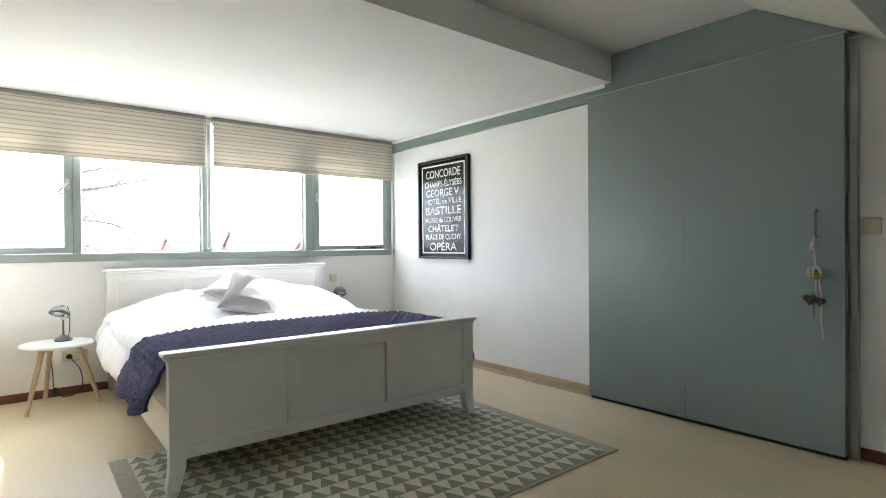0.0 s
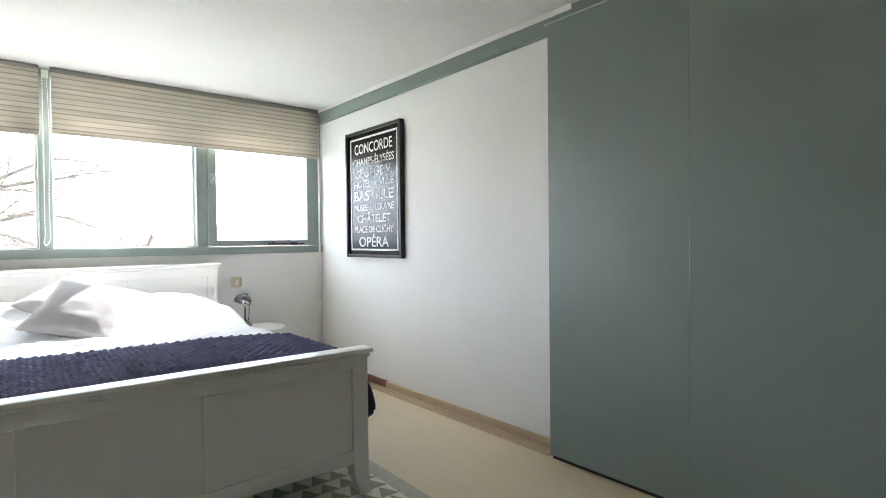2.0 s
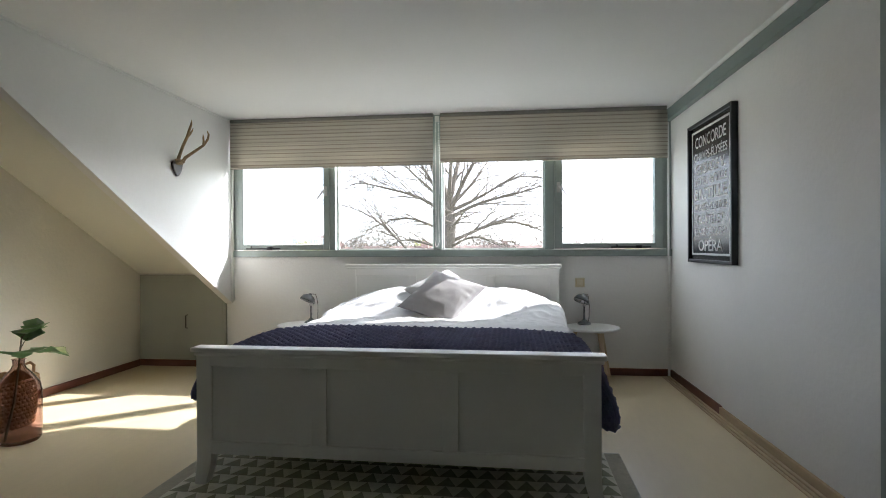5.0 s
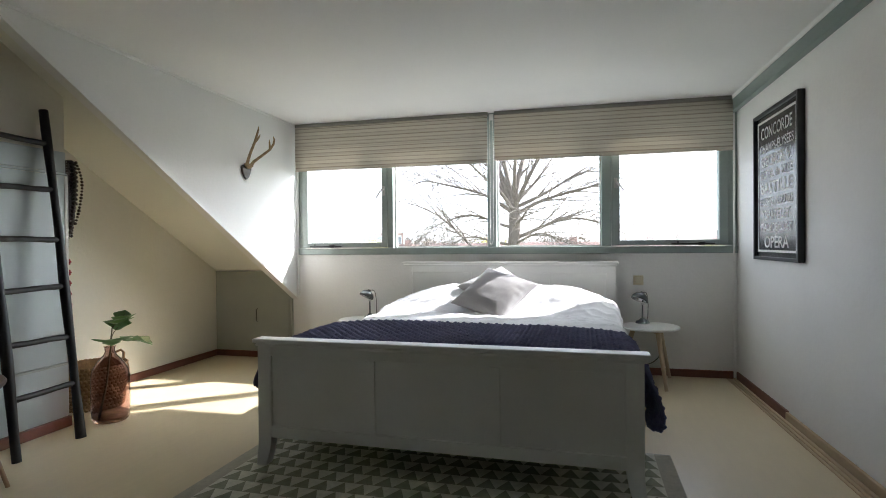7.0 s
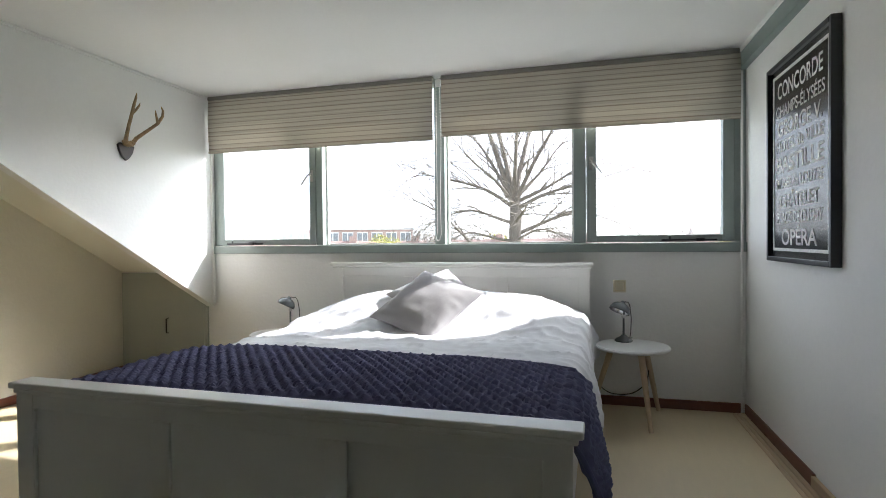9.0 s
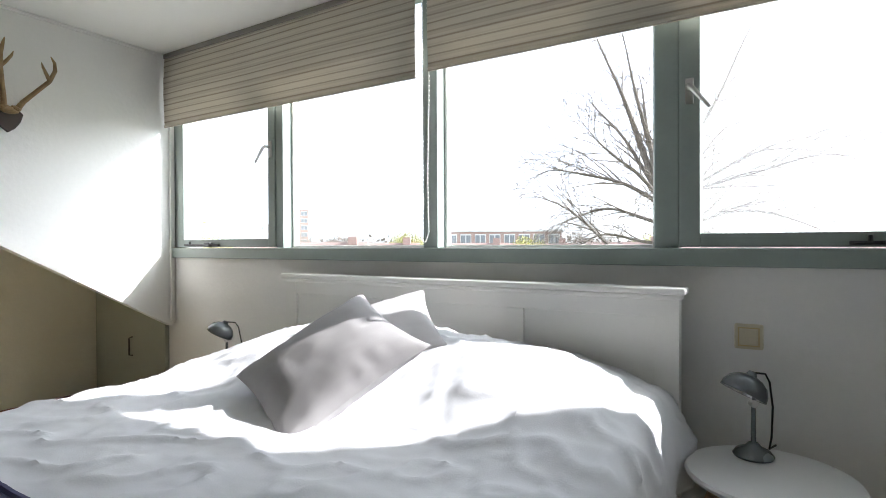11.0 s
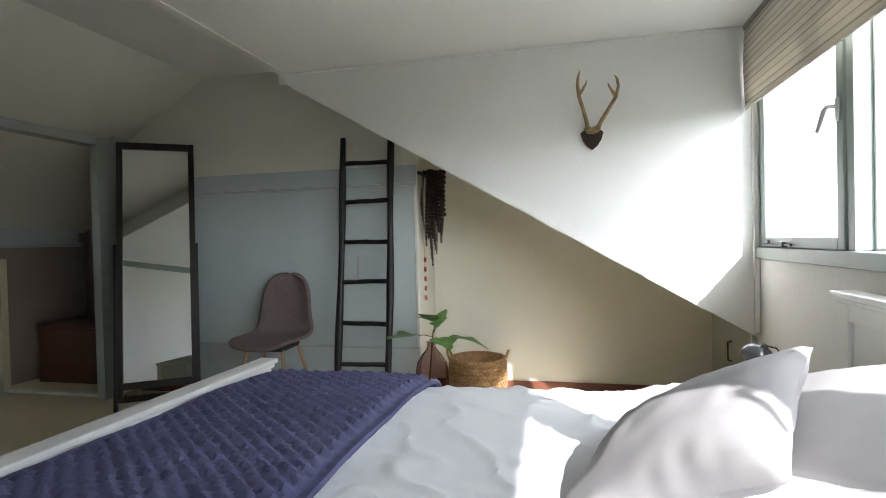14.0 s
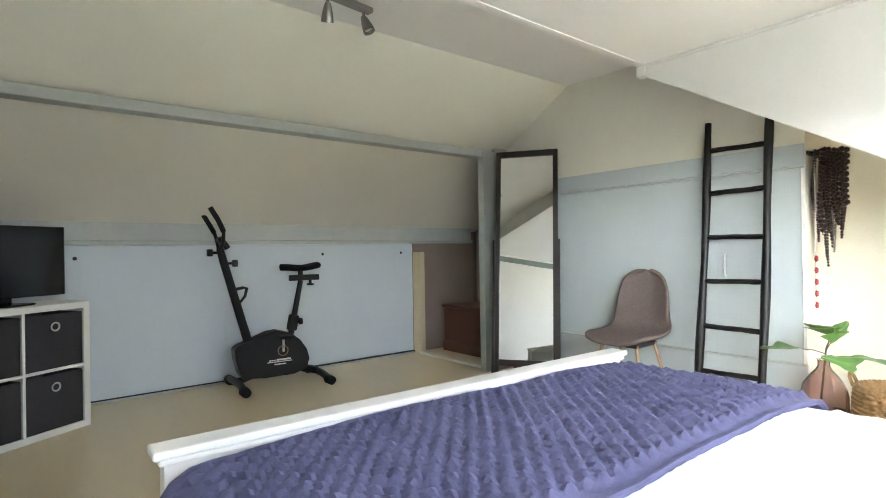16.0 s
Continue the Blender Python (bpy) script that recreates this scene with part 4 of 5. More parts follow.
def wicker_heart(o, r, seed):
    bm = bmesh.new()
    rnd = random.Random(seed)
    for k in range(14):
        pts = []
        tiltx, tilty = rnd.uniform(-0.5, 0.5), rnd.uniform(-0.35, 0.35)
        for i in range(17):
            t = 2 * math.pi * i / 16
            hx, hz = 16 * math.sin(t) ** 3 / 17, (13 * math.cos(t) - 5 * math.cos(2 * t) - 2 * math.cos(3 * t) - math.cos(4 * t)) / 17
            f = rnd.uniform(0.45, 1.0)
            pts.append(Vector(o) + r * Vector((math.sin(tiltx) * hz * 0.5 + rnd.uniform(-0.25, 0.25), hx * f + tilty * 0.2, hz * f)))
        tube(bm, pts, 0.0026, 4)
    return bm


part("wicker_heart", wicker_heart((-0.004, 0.022, -0.325), 0.032, 3), WICKER, orn, "small woven wicker heart")
part("wicker_heart", wicker_heart((0.004, -0.02, -0.335), 0.026, 5), WICKER, orn, "small woven wicker heart")
part("tail_ribbon", tube(bmesh.new(), [(0, -0.015, -0.2), (0.002, -0.028, -0.32), (0, -0.026, -0.42), (0.004, -0.034, -0.52)], [0.003, 0.0035, 0.004, 0.0045], 5), RIBBON, orn)
part("tail_ribbon", tube(bmesh.new(), [(-0.01, 0.0, -0.3), (-0.012, 0.002, -0.36), (-0.01, 0.0, -0.42)], [0.004, 0.003, 0.002], 5), WICKER, orn)

# ---- ladder ----
LADDER = material("black_stained_wood", (0.007, 0.0065, 0.0065), 0.5, var=0.3, scale=18, bump=0.4, bump_scale=30, stretch=(1, 1, 0.2))
ladder = tagged(thing("decorative_ladder", "", "", (0.21, 3.672, 0)), "black-stained rustic wooden ladder leaning on the cupboard", "ladder")


def rail_at(s, z):
    k = z / 1.87
    return Vector((-0.225 * k + 0.003 * math.sin(5 * z + s), s * (0.178 - 0.004 * math.sin(3.3 * z + s * 2)), z))


for s, top in ((-1, 1.86), (1, 1.87)):
    zs = [top * i / 16 for i in range(17)]
    part("side_rail", tube(bmesh.new(), [rail_at(s, z) for z in zs], [0.025 + 0.003 * math.sin(7 * z + 2 * s) - 0.003 * z / 1.8 for z in zs], 10), LADDER, ladder, smooth=True)
for k in range(6):
    z = 0.305 + 0.275 * k
    a, b = rail_at(-1, z), rail_at(1, z + 0.006 * (-1) ** k)
    pts = [a.lerp(b, i / 6) + Vector((0.0, 0, 0.0012 * math.sin(i * 1.7 + k))) for i in range(7)]
    part("rung", tube(bmesh.new(), pts, [0.0155, 0.0165, 0.015, 0.016, 0.015, 0.0165, 0.0155], 9), LADDER, ladder, smooth=True)

# ---- standing mirror ----
MIRROR = bpy.data.materials.new("mirror_glass")
MIRROR.use_nodes = True
mb = MIRROR.node_tree.nodes["Principled BSDF"]
mb.inputs["Metallic"].default_value, mb.inputs["Roughness"].default_value, mb.inputs["Base Color"].default_value = 1.0, 0.01, (0.86, 0.88, 0.86, 1)
DARK_FRAME = material("dark_brown_frame", (0.016, 0.011, 0.009), 0.4, var=0.2, scale=10, bump=0.1)
mirror = tagged(thing("standing_mirror", "", "", (0.34, 2.20, 0.0), 34.5), "tall dark-framed standing mirror tilted back", "mirror")
mt = pose(0, 0, 0, 0, -8.3, 0)
MW, MH = 0.255, 1.915
bm = bmesh.new()
for a, b in (((-0.012, -MW, 0.06), (0.018, -MW + 0.038, MH)), ((-0.012, MW - 0.038, 0.06), (0.018, MW, MH)), ((-0.012, -MW + 0.0382, 0.14), (0.018, MW - 0.0382, 0.19)), ((-0.012, -MW + 0.0382, MH - 0.05), (0.018, MW - 0.0382, MH))):
    box(bm, a, b, 0.003, m=mt)
part("frame", bm, DARK_FRAME, mirror)
part("glass", box(bmesh.new(), (-0.004, -MW + 0.039, 0.191), (0.004, MW - 0.039, MH - 0.051), m=mt), MIRROR, mirror, "clear mirror glass")
part("backing", box(bmesh.new(), (-0.011, -MW + 0.04, 0.192), (-0.005, MW - 0.04, MH - 0.052), m=mt), DARK_FRAME, mirror)
for s in (-1, 1):
    part("stand_leg", prism(bmesh.new(), [(-0.02, 0.0), (0.03, 0.0), (-0.145, 1.15), (-0.165, 1.15)], "y", s * (MW + 0.006) - 0.011, s * (MW + 0.006) + 0.011), DARK_FRAME, mirror)
part("stand_foot", box(bmesh.new(), (-0.02, -MW + 0.04, 0.06), (0.012, MW - 0.04, 0.1), 0.003), DARK_FRAME, mirror)

# ---- shell chair ----
FELT = material("taupe_wool_upholstery", (0.19, 0.15, 0.135), 0.95, var=0.12, scale=50, bump=0.5, bump_scale=200, spec=0.15)
CHAIR_LEG = material("beech_look_leg", (0.42, 0.27, 0.16), 0.45, var=0.1, scale=20, stretch=(1, 1, 0.2))
chair = tagged(thing("shell_chair", "", "", (0.25, 3.055, 0), 92), "taupe upholstered shell chair with slim beech legs", "chair")
chair.scale = (1.02, 1.02, 1.035)
prof = [(0.235, 0.425, 0.16), (0.225, 0.445, 0.195), (0.16, 0.458, 0.218), (0.05, 0.452, 0.226), (-0.07, 0.452, 0.226), (-0.145, 0.468, 0.222), (-0.19, 0.515, 0.212), (-0.215, 0.58, 0.200), (-0.232, 0.66, 0.192), (-0.248, 0.74, 0.182), (-0.26, 0.80, 0.165), (-0.268, 0.845, 0.135), (-0.272, 0.872, 0.09), (-0.273, 0.882, 0.03)]
bm = bmesh.new()
prev = None
for f, h, w in prof:
    back = smooth01(0.47, 0.6, h)
    cur = []
    for k in range(13):
        s = k / 6 - 1
        cur.append(bm.verts.new((w * s, -(f + back * 0.055 * s * s), h + (1 - back) * 0.032 * abs(s) ** 3)))
    if prev:
        for k in range(12):
            bm.faces.new((prev[k], prev[k + 1], cur[k + 1], cur[k]))
    prev = cur
shell = part("shell", bm, FELT, chair, smooth=True)
md = shell.modifiers.new("thick", "SOLIDIFY")
md.thickness, md.offset = 0.028, 0
shell.modifiers.new("round", "SUBSURF").levels = 1
shell.modifiers["round"].render_levels = 1
part("seat_plate", box(bmesh.new(), (-0.13, -0.13, 0.405), (0.13, 0.13, 0.43), 0.006), BLACK_METAL, chair)
for sx in (-1, 1):
    for sy in (-1, 1):
        part("leg", tube(bmesh.new(), [(sx * 0.12, sy * 0.11, 0.42), (sx * 0.20, sy * 0.20, 0.0)], [0.012, 0.009], 10), CHAIR_LEG, chair, smooth=True)

# ---- vase with branch ----
VASE = bpy.data.materials.new("smoky_mauve_glass")
VASE.use_nodes = True
vb = VASE.node_tree.nodes["Principled BSDF"]
vb.inputs["Transmission Weight"].default_value, vb.inputs["Roughness"].default_value, vb.inputs["IOR"].default_value = 1.0, 0.02, 1.15
vb.inputs["Base Color"].default_value = (0.68, 0.55, 0.54, 1)
vase = tagged(thing("glass_vase", "", "", (0.125, 4.135, 0)), "large smoky mauve glass bottle vase on the floor", "vase")
outer = [(0.0, 0.004), (0.092, 0.004), (0.104, 0.02), (0.108, 0.10), (0.108, 0.27), (0.098, 0.325), (0.066, 0.375), (0.036, 0.41), (0.028, 0.43), (0.030, 0.458), (0.036, 0.462)]
inner = [(0.030, 0.462), (0.0235, 0.456), (0.022, 0.43), (0.031, 0.405), (0.062, 0.368), (0.092, 0.32), (0.102, 0.27), (0.102, 0.10), (0.096, 0.026), (0.0, 0.02)]
part("glass_body", lathe(bmesh.new(), outer + inner, 40), VASE, vase, smooth=True)
LEAF = material("deep_green_leaf", (0.10, 0.22, 0.05), 0.38, var=0.2, scale=14, bump=0.15, bump_scale=60)
STEM = material("brown_green_stem", (0.09, 0.075, 0.035), 0.6, var=0.15)
plant = tagged(thing("fig_branch", "", "", (0.125, 4.135, 0.021)), "cut branch with large lobed green leaves in a vase", "plant")
part("stem", tube(bmesh.new(), [(-0.03, -0.06, 0.0), (-0.01, -0.02, 0.2), (0.0, 0.004, 0.42), (0.0, 0.012, 0.50), (-0.01, 0.03, 0.56)], [0.007, 0.006, 0.005, 0.0045, 0.003], 8), STEM, plant, smooth=True)


def leaf(root, tip, width, sag, seed):
    """A broad lobed leaf on a stalk, with thickness, a mid fold and a wavy rim."""
    root, tip = Vector(root), Vector(tip)
    d = tip - root
    L = d.length
    f = d.normalized()
    side = f.cross(Vector((0, 0, 1))).normalized()
    up = side.cross(f)
    base = root + f * L * 0.28
    bm = bmesh.new()
    NL, NS = 16, 8
    g = []
    for i in range(NL + 1):
        t = i / NL
        w = width * (math.sin(math.pi * min(1, t ** 0.75)) ** 0.7) * (0.80 + 0.26 * math.cos(t * 13 + seed)) + 0.002
        row = []
        for k in range(-NS, NS + 1):
            s = k / NS
            p = base + f * (t * L * 0.72) + side * s * w
            p += up * (0.10 * w * abs(s) - sag * L * t * t + 0.07 * w * math.sin(t * 11 + 3 * s + seed))
            row.append(bm.verts.new(p))
        g.append(row)
    for i in range(NL):
        for k in range(2 * NS):
            bm.faces.new((g[i][k], g[i][k + 1], g[i + 1][k + 1], g[i + 1][k]))
    ob = part("leaf", bm, LEAF, plant, smooth=True)
    ob.modifiers.new("thick", "SOLIDIFY").thickness = 0.0012
    part("stalk", tube(bmesh.new(), [root, root + f * L * 0.2 + up * 0.006, base + f * 0.02], 0.0025, 6), STEM, ob)


leaf((0.0, 0.012, 0.47), (0.235, -0.215, 0.545), 0.095, 0.15, 0.5)
leaf((0.0, 0.012, 0.49), (0.02, 0.12, 0.645), 0.125, -0.1, 2.0)
leaf((-0.01, 0.03, 0.55), (0.12, 0.02, 0.65), 0.11, 0.1, 3.1)
leaf((0.0, 0.012, 0.45), (-0.03, 0.36, 0.51), 0.065, 0.35, 4.4)
leaf((0.0, 0.012, 0.46), (0.16, 0.16, 0.49), 0.10, 0.3, 5.5)

# ---- basket ----
RUSH = material("water_hyacinth_weave", (0.33, 0.20, 0.085), 0.75, var=0.25, scale=30, bump=0.5, bump_scale=90, dark=(0.13, 0.07, 0.03))
basket = tagged(thing("woven_basket", "", "", (-0.255, 4.375, 0)), "round brown basket woven of thick rush braid", "basket")
part("inner", lathe(bmesh.new(), [(0, 0.006), (0.178, 0.006), (0.192, 0.15), (0.188, 0.285), (0.182, 0.285), (0.184, 0.15), (0.17, 0.016), (0, 0.016)], 32), RUSH, basket, smooth=True)
for j in range(12):
    z = 0.014 + 0.0238 * j
    r = 0.186 + 0.016 * math.sin(math.pi * (z / 0.30)) + 0.006 * (z / 0.3)
    bm = bmesh.new()
    nseg = 44
    for k in range(nseg):
        a = 2 * math.pi * (k + 0.5 * (j % 2)) / nseg
        m = Matrix.Translation((r * math.cos(a), r * math.sin(a), z)) @ Matrix.Rotation(a, 4, "Z") @ Matrix.Rotation(radians(24 if j % 2 else -24), 4, "X") @ Matrix.Diagonal((0.010, 0.0165, 0.0125, 1))
        bmesh.ops.create_icosphere(bm, subdivisions=1, radius=1, matrix=m)
    part("braid", bm, RUSH, basket, smooth=True)
for s in (-1, 1):
    part("handle", tube(bmesh.new(), [(-0.05, s * 0.196, 0.27), (-0.035, s * 0.215, 0.32), (0.0, s * 0.222, 0.335), (0.035, s * 0.215, 0.32), (0.05, s * 0.196, 0.27)], 0.009, 8), RUSH, basket, smooth=True)

# ---- necklaces ----
BEAD_DARK = material("dark_brown_beads", (0.03, 0.015, 0.013), 0.3, var=0.3, scale=80)
BEAD_GREY = material("grey_glass_beads", (0.28, 0.26, 0.25), 0.2, var=0.3, scale=90)
BEAD_RED = material("red_beads", (0.35, 0.02, 0.025), 0.3, var=0.2, scale=80)
rnd = random.Random(7)
peg = tagged(thing("peg_rail", "", "", (-0.19, 4.01, 1.60)), "small dark peg rail on the wall's end", "peg rail")
part("rail", box(bmesh.new(), (-0.11, 0.0, -0.012), (0.12, 0.014, 0.012), 0.003), DARK_FRAME, peg)
for k in range(6):
    part("peg", tube(bmesh.new(), [(-0.09 + 0.038 * k, 0.014, 0), (-0.09 + 0.038 * k, 0.075, 0.012)], [0.006, 0.005], 8), DARK_FRAME, peg)


def necklace(x, drop, size, mat, label, spread=0.02, depth=0.05, gap=1.0):
    ob = tagged(thing("bead_necklace", "", "", (x, 4.012 + depth, 1.612)), label, "necklace", group="hanging necklaces")
    bm = bmesh.new()
    pts = []
    nb = int(drop / (size * 1.9 * gap))
    ph = rnd.uniform(0, 6)
    for side in (-1, 1):
        for i in range(nb + 1):
            t = i / nb
            pts.append(Vector((side * spread * math.sin(math.pi * min(1, t * 0.9 + 0.08)) + 0.004 * math.sin(9 * t + ph), 0.008 * math.sin(5 * t + ph), -drop * t)))
    for i, p in enumerate(pts):
        bmesh.ops.create_icosphere(bm, subdivisions=1, radius=size * rnd.uniform(0.8, 1.2), matrix=Matrix.Translation(p))
    part("bead_string", bm, mat, ob, smooth=True)
    part("string", tube(bmesh.new(), pts[:nb + 1], 0.0012, 4), BLACK_CABLE, ob)
    return ob


necklace(-0.095, 0.40, 0.008, BEAD_DARK, "black bead necklace hanging from a peg", 0.016, 0.03)
necklace(-0.11, 0.44, 0.006, BEAD_GREY, "grey glass bead necklace hanging from a peg", 0.02, 0.06)
necklace(-0.13, 0.52, 0.007, BEAD_DARK, "long dark bead necklace hanging from a peg", 0.02, 0.045)
necklace(-0.16, 0.66, 0.009, BEAD_DARK, "long dark brown bead necklace hanging from a peg", 0.022, 0.075)
necklace(-0.18, 0.48, 0.005, BEAD_GREY, "pale glass bead necklace hanging from a peg", 0.02, 0.05)
necklace(-0.20, 0.55, 0.010, BEAD_DARK, "chunky dark bead necklace hanging from a peg", 0.026, 0.08)
necklace(-0.23, 0.42, 0.013, BEAD_DARK, "chunky brown seed necklace hanging from a peg", 0.03, 0.10)
necklace(-0.20, 0.34, 0.014, BEAD_DARK, "chunky brown shell necklace hanging from a peg", 0.04, 0.13)
necklace(-0.25, 0.50, 0.008, BEAD_DARK, "dark bead necklace hanging from a peg", 0.03, 0.12)
for k in range(9):
    necklace(rnd.uniform(-0.26, -0.10), rnd.uniform(0.26, 0.5), rnd.uniform(0.009, 0.014), BEAD_DARK, "dark bead necklace bunched on a peg", rnd.uniform(0.02, 0.05), rnd.uniform(0.04, 0.14))
necklace(-0.12, 0.46, 0.009, BEAD_DARK, "dark wooden bead necklace hanging from a peg", 0.03, 0.085)
necklace(-0.15, 0.40, 0.012, BEAD_DARK, "chunky dark bead necklace hanging from a peg", 0.035, 0.11)
necklace(-0.17, 0.58, 0.006, BEAD_GREY, "long grey bead necklace hanging from a peg", 0.03, 0.095)
necklace(-0.22, 0.30, 0.016, BEAD_DARK, "large brown seed necklace hanging from a peg", 0.045, 0.145)
red = tagged(thing("bead_necklace", "", "", (-0.085, 4.045, 1.612)), "thin pale necklace with red flower beads at its end", "necklace", group="hanging necklaces")
part("string", tube(bmesh.new(), [(0, 0, 0), (0.003, 0.004, -0.3), (0, 0, -0.60), (0.002, 0, -0.9)], 0.003, 5), RIBBON, red)
for k in range(5):
    bm = bmesh.new()
    for q in range(5):
        a = q * 1.257
        bmesh.ops.create_icosphere(bm, subdivisions=1, radius=0.009, matrix=Matrix.Translation((0.011 * math.cos(a), 0.004, -0.62 - 0.066 * k + 0.011 * math.sin(a))))
    part("flower_bead", bm, BEAD_RED, red, "red flower bead", True)

# ---- cube shelf with boxes and television ----
SHELF_WHITE = material("white_foil_board", (0.76, 0.75, 0.70), 0.4, var=0.015)
BOX_GREY = material("dark_grey_felt_box", (0.045, 0.042, 0.045), 0.9, var=0.1, scale=40, bump=0.3, bump_scale=200, spec=0.15)
KT = 32.0
shelf = tagged(thing("cube_shelf", "", "", (3.105, 1.012, 0), KT), "white two-by-two cube shelf standing across the corner", "shelf")
S, T, D = 0.785, 0.038, 0.39
part("side_panel", box(bmesh.new(), (0, -D, 0), (T, 0, S - T), 0.001), SHELF_WHITE, shelf)
part("side_panel", box(bmesh.new(), (S - T, -D, 0), (S, 0, S - T), 0.001), SHELF_WHITE, shelf)
part("top_panel", box(bmesh.new(), (0, -D, S - T), (S, 0, S), 0.001), SHELF_WHITE, shelf)
part("bottom_panel", box(bmesh.new(), (T, -D, 0.0), (S - T, 0, T), 0.001), SHELF_WHITE, shelf)
part("divider", box(bmesh.new(), (S / 2 - 0.008, -D, T), (S / 2 + 0.008, -0.001, S - T), 0.001), SHELF_WHITE, shelf)
for x0, x1 in ((T, S / 2 - 0.008), (S / 2 + 0.008, S - T)):
    part("shelf_board", box(bmesh.new(), (x0, -D, S / 2 - 0.008), (x1, -0.001, S / 2 + 0.008), 0.001), SHELF_WHITE, shelf)
part("back_panel", box(bmesh.new(), (0.002, -D - 0.003, 0.002), (S - 0.002, -D - 0.0005, S - 0.002)), SHELF_WHITE, shelf)
base_m = pose(3.105, 1.012, 0, 0, 0, KT)


def storage_box(x0, z0):
    ob = tagged(thing("storage_box", "", "", (0, 0, 0)), "dark grey felt storage box with a metal eyelet in the shelf", "storage box", group="boxes in the cube shelf")
    w, h = 0.336, 0.325
    ob.matrix_basis = base_m @ Matrix.Translation((x0 + 0.003, -0.012, z0 + 0.0005))
    part("front", box(bmesh.new(), (0, -0.006, 0), (w, 0.0, h), 0.002), BOX_GREY, ob)
    part("back", box(bmesh.new(), (0, -0.36, 0), (w, -0.354, h), 0.002), BOX_GREY, ob)
    for xx in (0.0, w - 0.006):
        part("side", box(bmesh.new(), (xx, -0.3538, 0), (xx + 0.006, -0.0062, h), 0.001), BOX_GREY, ob)
    part("bottom", box(bmesh.new(), (0.0062, -0.3538, 0), (w - 0.0062, -0.0062, 0.006)), BOX_GREY, ob)
    part("eyelet", lathe(bmesh.new(), [(0.019, 0.0), (0.026, 0.002), (0.029, 0.005), (0.026, 0.0075), (0.019, 0.005)], 24, pose(w / 2, 0.0005, h - 0.075, -90)), STEEL, ob, "round steel eyelet", True)
    part("eyelet_hole", lathe(bmesh.new(), [(0, 0), (0.019, 0), (0.019, 0.002), (0, 0.002)], 20, pose(w / 2, 0.0005, h - 0.075, -90)), DARK_GAP, ob)
    return ob


for x0 in (T, S / 2 + 0.008):
    for z0 in (T, S / 2 + 0.008):
        storage_box(x0, z0)
SCREEN = material("black_screen_glass", (0.006, 0.006, 0.008), 0.08, var=0.1)
GLOSS_BLACK = material("glossy_black_plastic", (0.01, 0.01, 0.011), 0.2, var=0.1)
tv = thing("television", "", "")
tagged(tv, "black flat television, switched off, on the cube shelf", "television")
tv.matrix_basis = base_m @ Matrix.Translation((0.38, -0.17, S))
part("cabinet", box(bmesh.new(), (-0.345, -0.03, 0.045), (0.345, 0.006, 0.475), 0.006), GLOSS_BLACK, tv)
part("screen", box(bmesh.new(), (-0.33, 0.0062, 0.062), (0.33, 0.0075, 0.46)), SCREEN, tv)
part("neck", box(bmesh.new(), (-0.04, -0.03, 0.012), (0.04, -0.008, 0.06), 0.004), GLOSS_BLACK, tv)
part("stand_base", lathe(bmesh.new(), [(0, 0), (0.155, 0), (0.158, 0.004), (0.15, 0.010), (0.05, 0.016), (0, 0.017)], 36, Matrix.Diagonal((1, 0.62, 1, 1))), GLOSS_BLACK, tv, smooth=True)

# ---- exercise bike ----
BIKE = material("matt_black_paint", (0.007, 0.007, 0.0075), 0.5, var=0.15, bump=0.05, spec=0.3)
RUBBER = material("black_foam_grip", (0.006, 0.006, 0.006), 0.8, var=0.1, bump=0.3, bump_scale=200, spec=0.25)
bike = tagged(thing("exercise_bike", "", "", (1.815, 0.83, 0), -4), "black upright exercise bike with padded saddle", "exercise bike")
bike.scale = (1.05, 1.05, 1.05)
side = [(-0.22, 0.11), (-0.245, 0.18), (-0.225, 0.26), (-0.17, 0.34), (-0.10, 0.395), (0.0, 0.425), (0.08, 0.415), (0.20, 0.37), (0.29, 0.34), (0.325, 0.315), (0.32, 0.24), (0.295, 0.14), (0.27, 0.09), (0.1, 0.075), (-0.12, 0.075)]
part("housing", prism(bmesh.new(), side, "y", -0.065, 0.065, 0.012), BIKE, bike)
part("crank_ring", lathe(bmesh.new(), [(0.036, 0), (0.041, 0.001), (0.041, 0.003), (0.036, 0.004)], 28, pose(-0.03, 0.066, 0.27, -90)), material("dull_gold_line", (0.35, 0.27, 0.08), 0.4, 0.5), bike)
bm = box(bmesh.new(), (-0.04, 0.066, 0.262), (-0.024, 0.080, 0.38), 0.003)
part("crank", bm, STEEL, bike)
part("pedal", box(bmesh.new(), (-0.085, 0.081, 0.368), (0.02, 0.17, 0.392), 0.005), RUBBER, bike)
part("crank", box(bmesh.new(), (-0.04, -0.080, 0.16), (-0.024, -0.066, 0.28), 0.003), STEEL, bike)
part("pedal", box(bmesh.new(), (-0.085, -0.17, 0.15), (0.02, -0.081, 0.174), 0.005), RUBBER, bike)
part("logo", boxes(((-0.10, 0.066, 0.185), (0.09, 0.0672, 0.192)), ((-0.09, 0.066, 0.197), (0.02, 0.0672, 0.21)), ((0.03, 0.066, 0.197), (0.08, 0.0672, 0.206)), ((-0.05, 0.066, 0.165), (0.04, 0.0672, 0.174))), PAPER, bike, "white printed bars")
part("front_column", tube(bmesh.new(), [(0.21, 0, 0.34), (0.385, 0, 0.98), (0.405, 0, 1.06)], [0.033, 0.029, 0.026], 12), BIKE, bike, smooth=True)
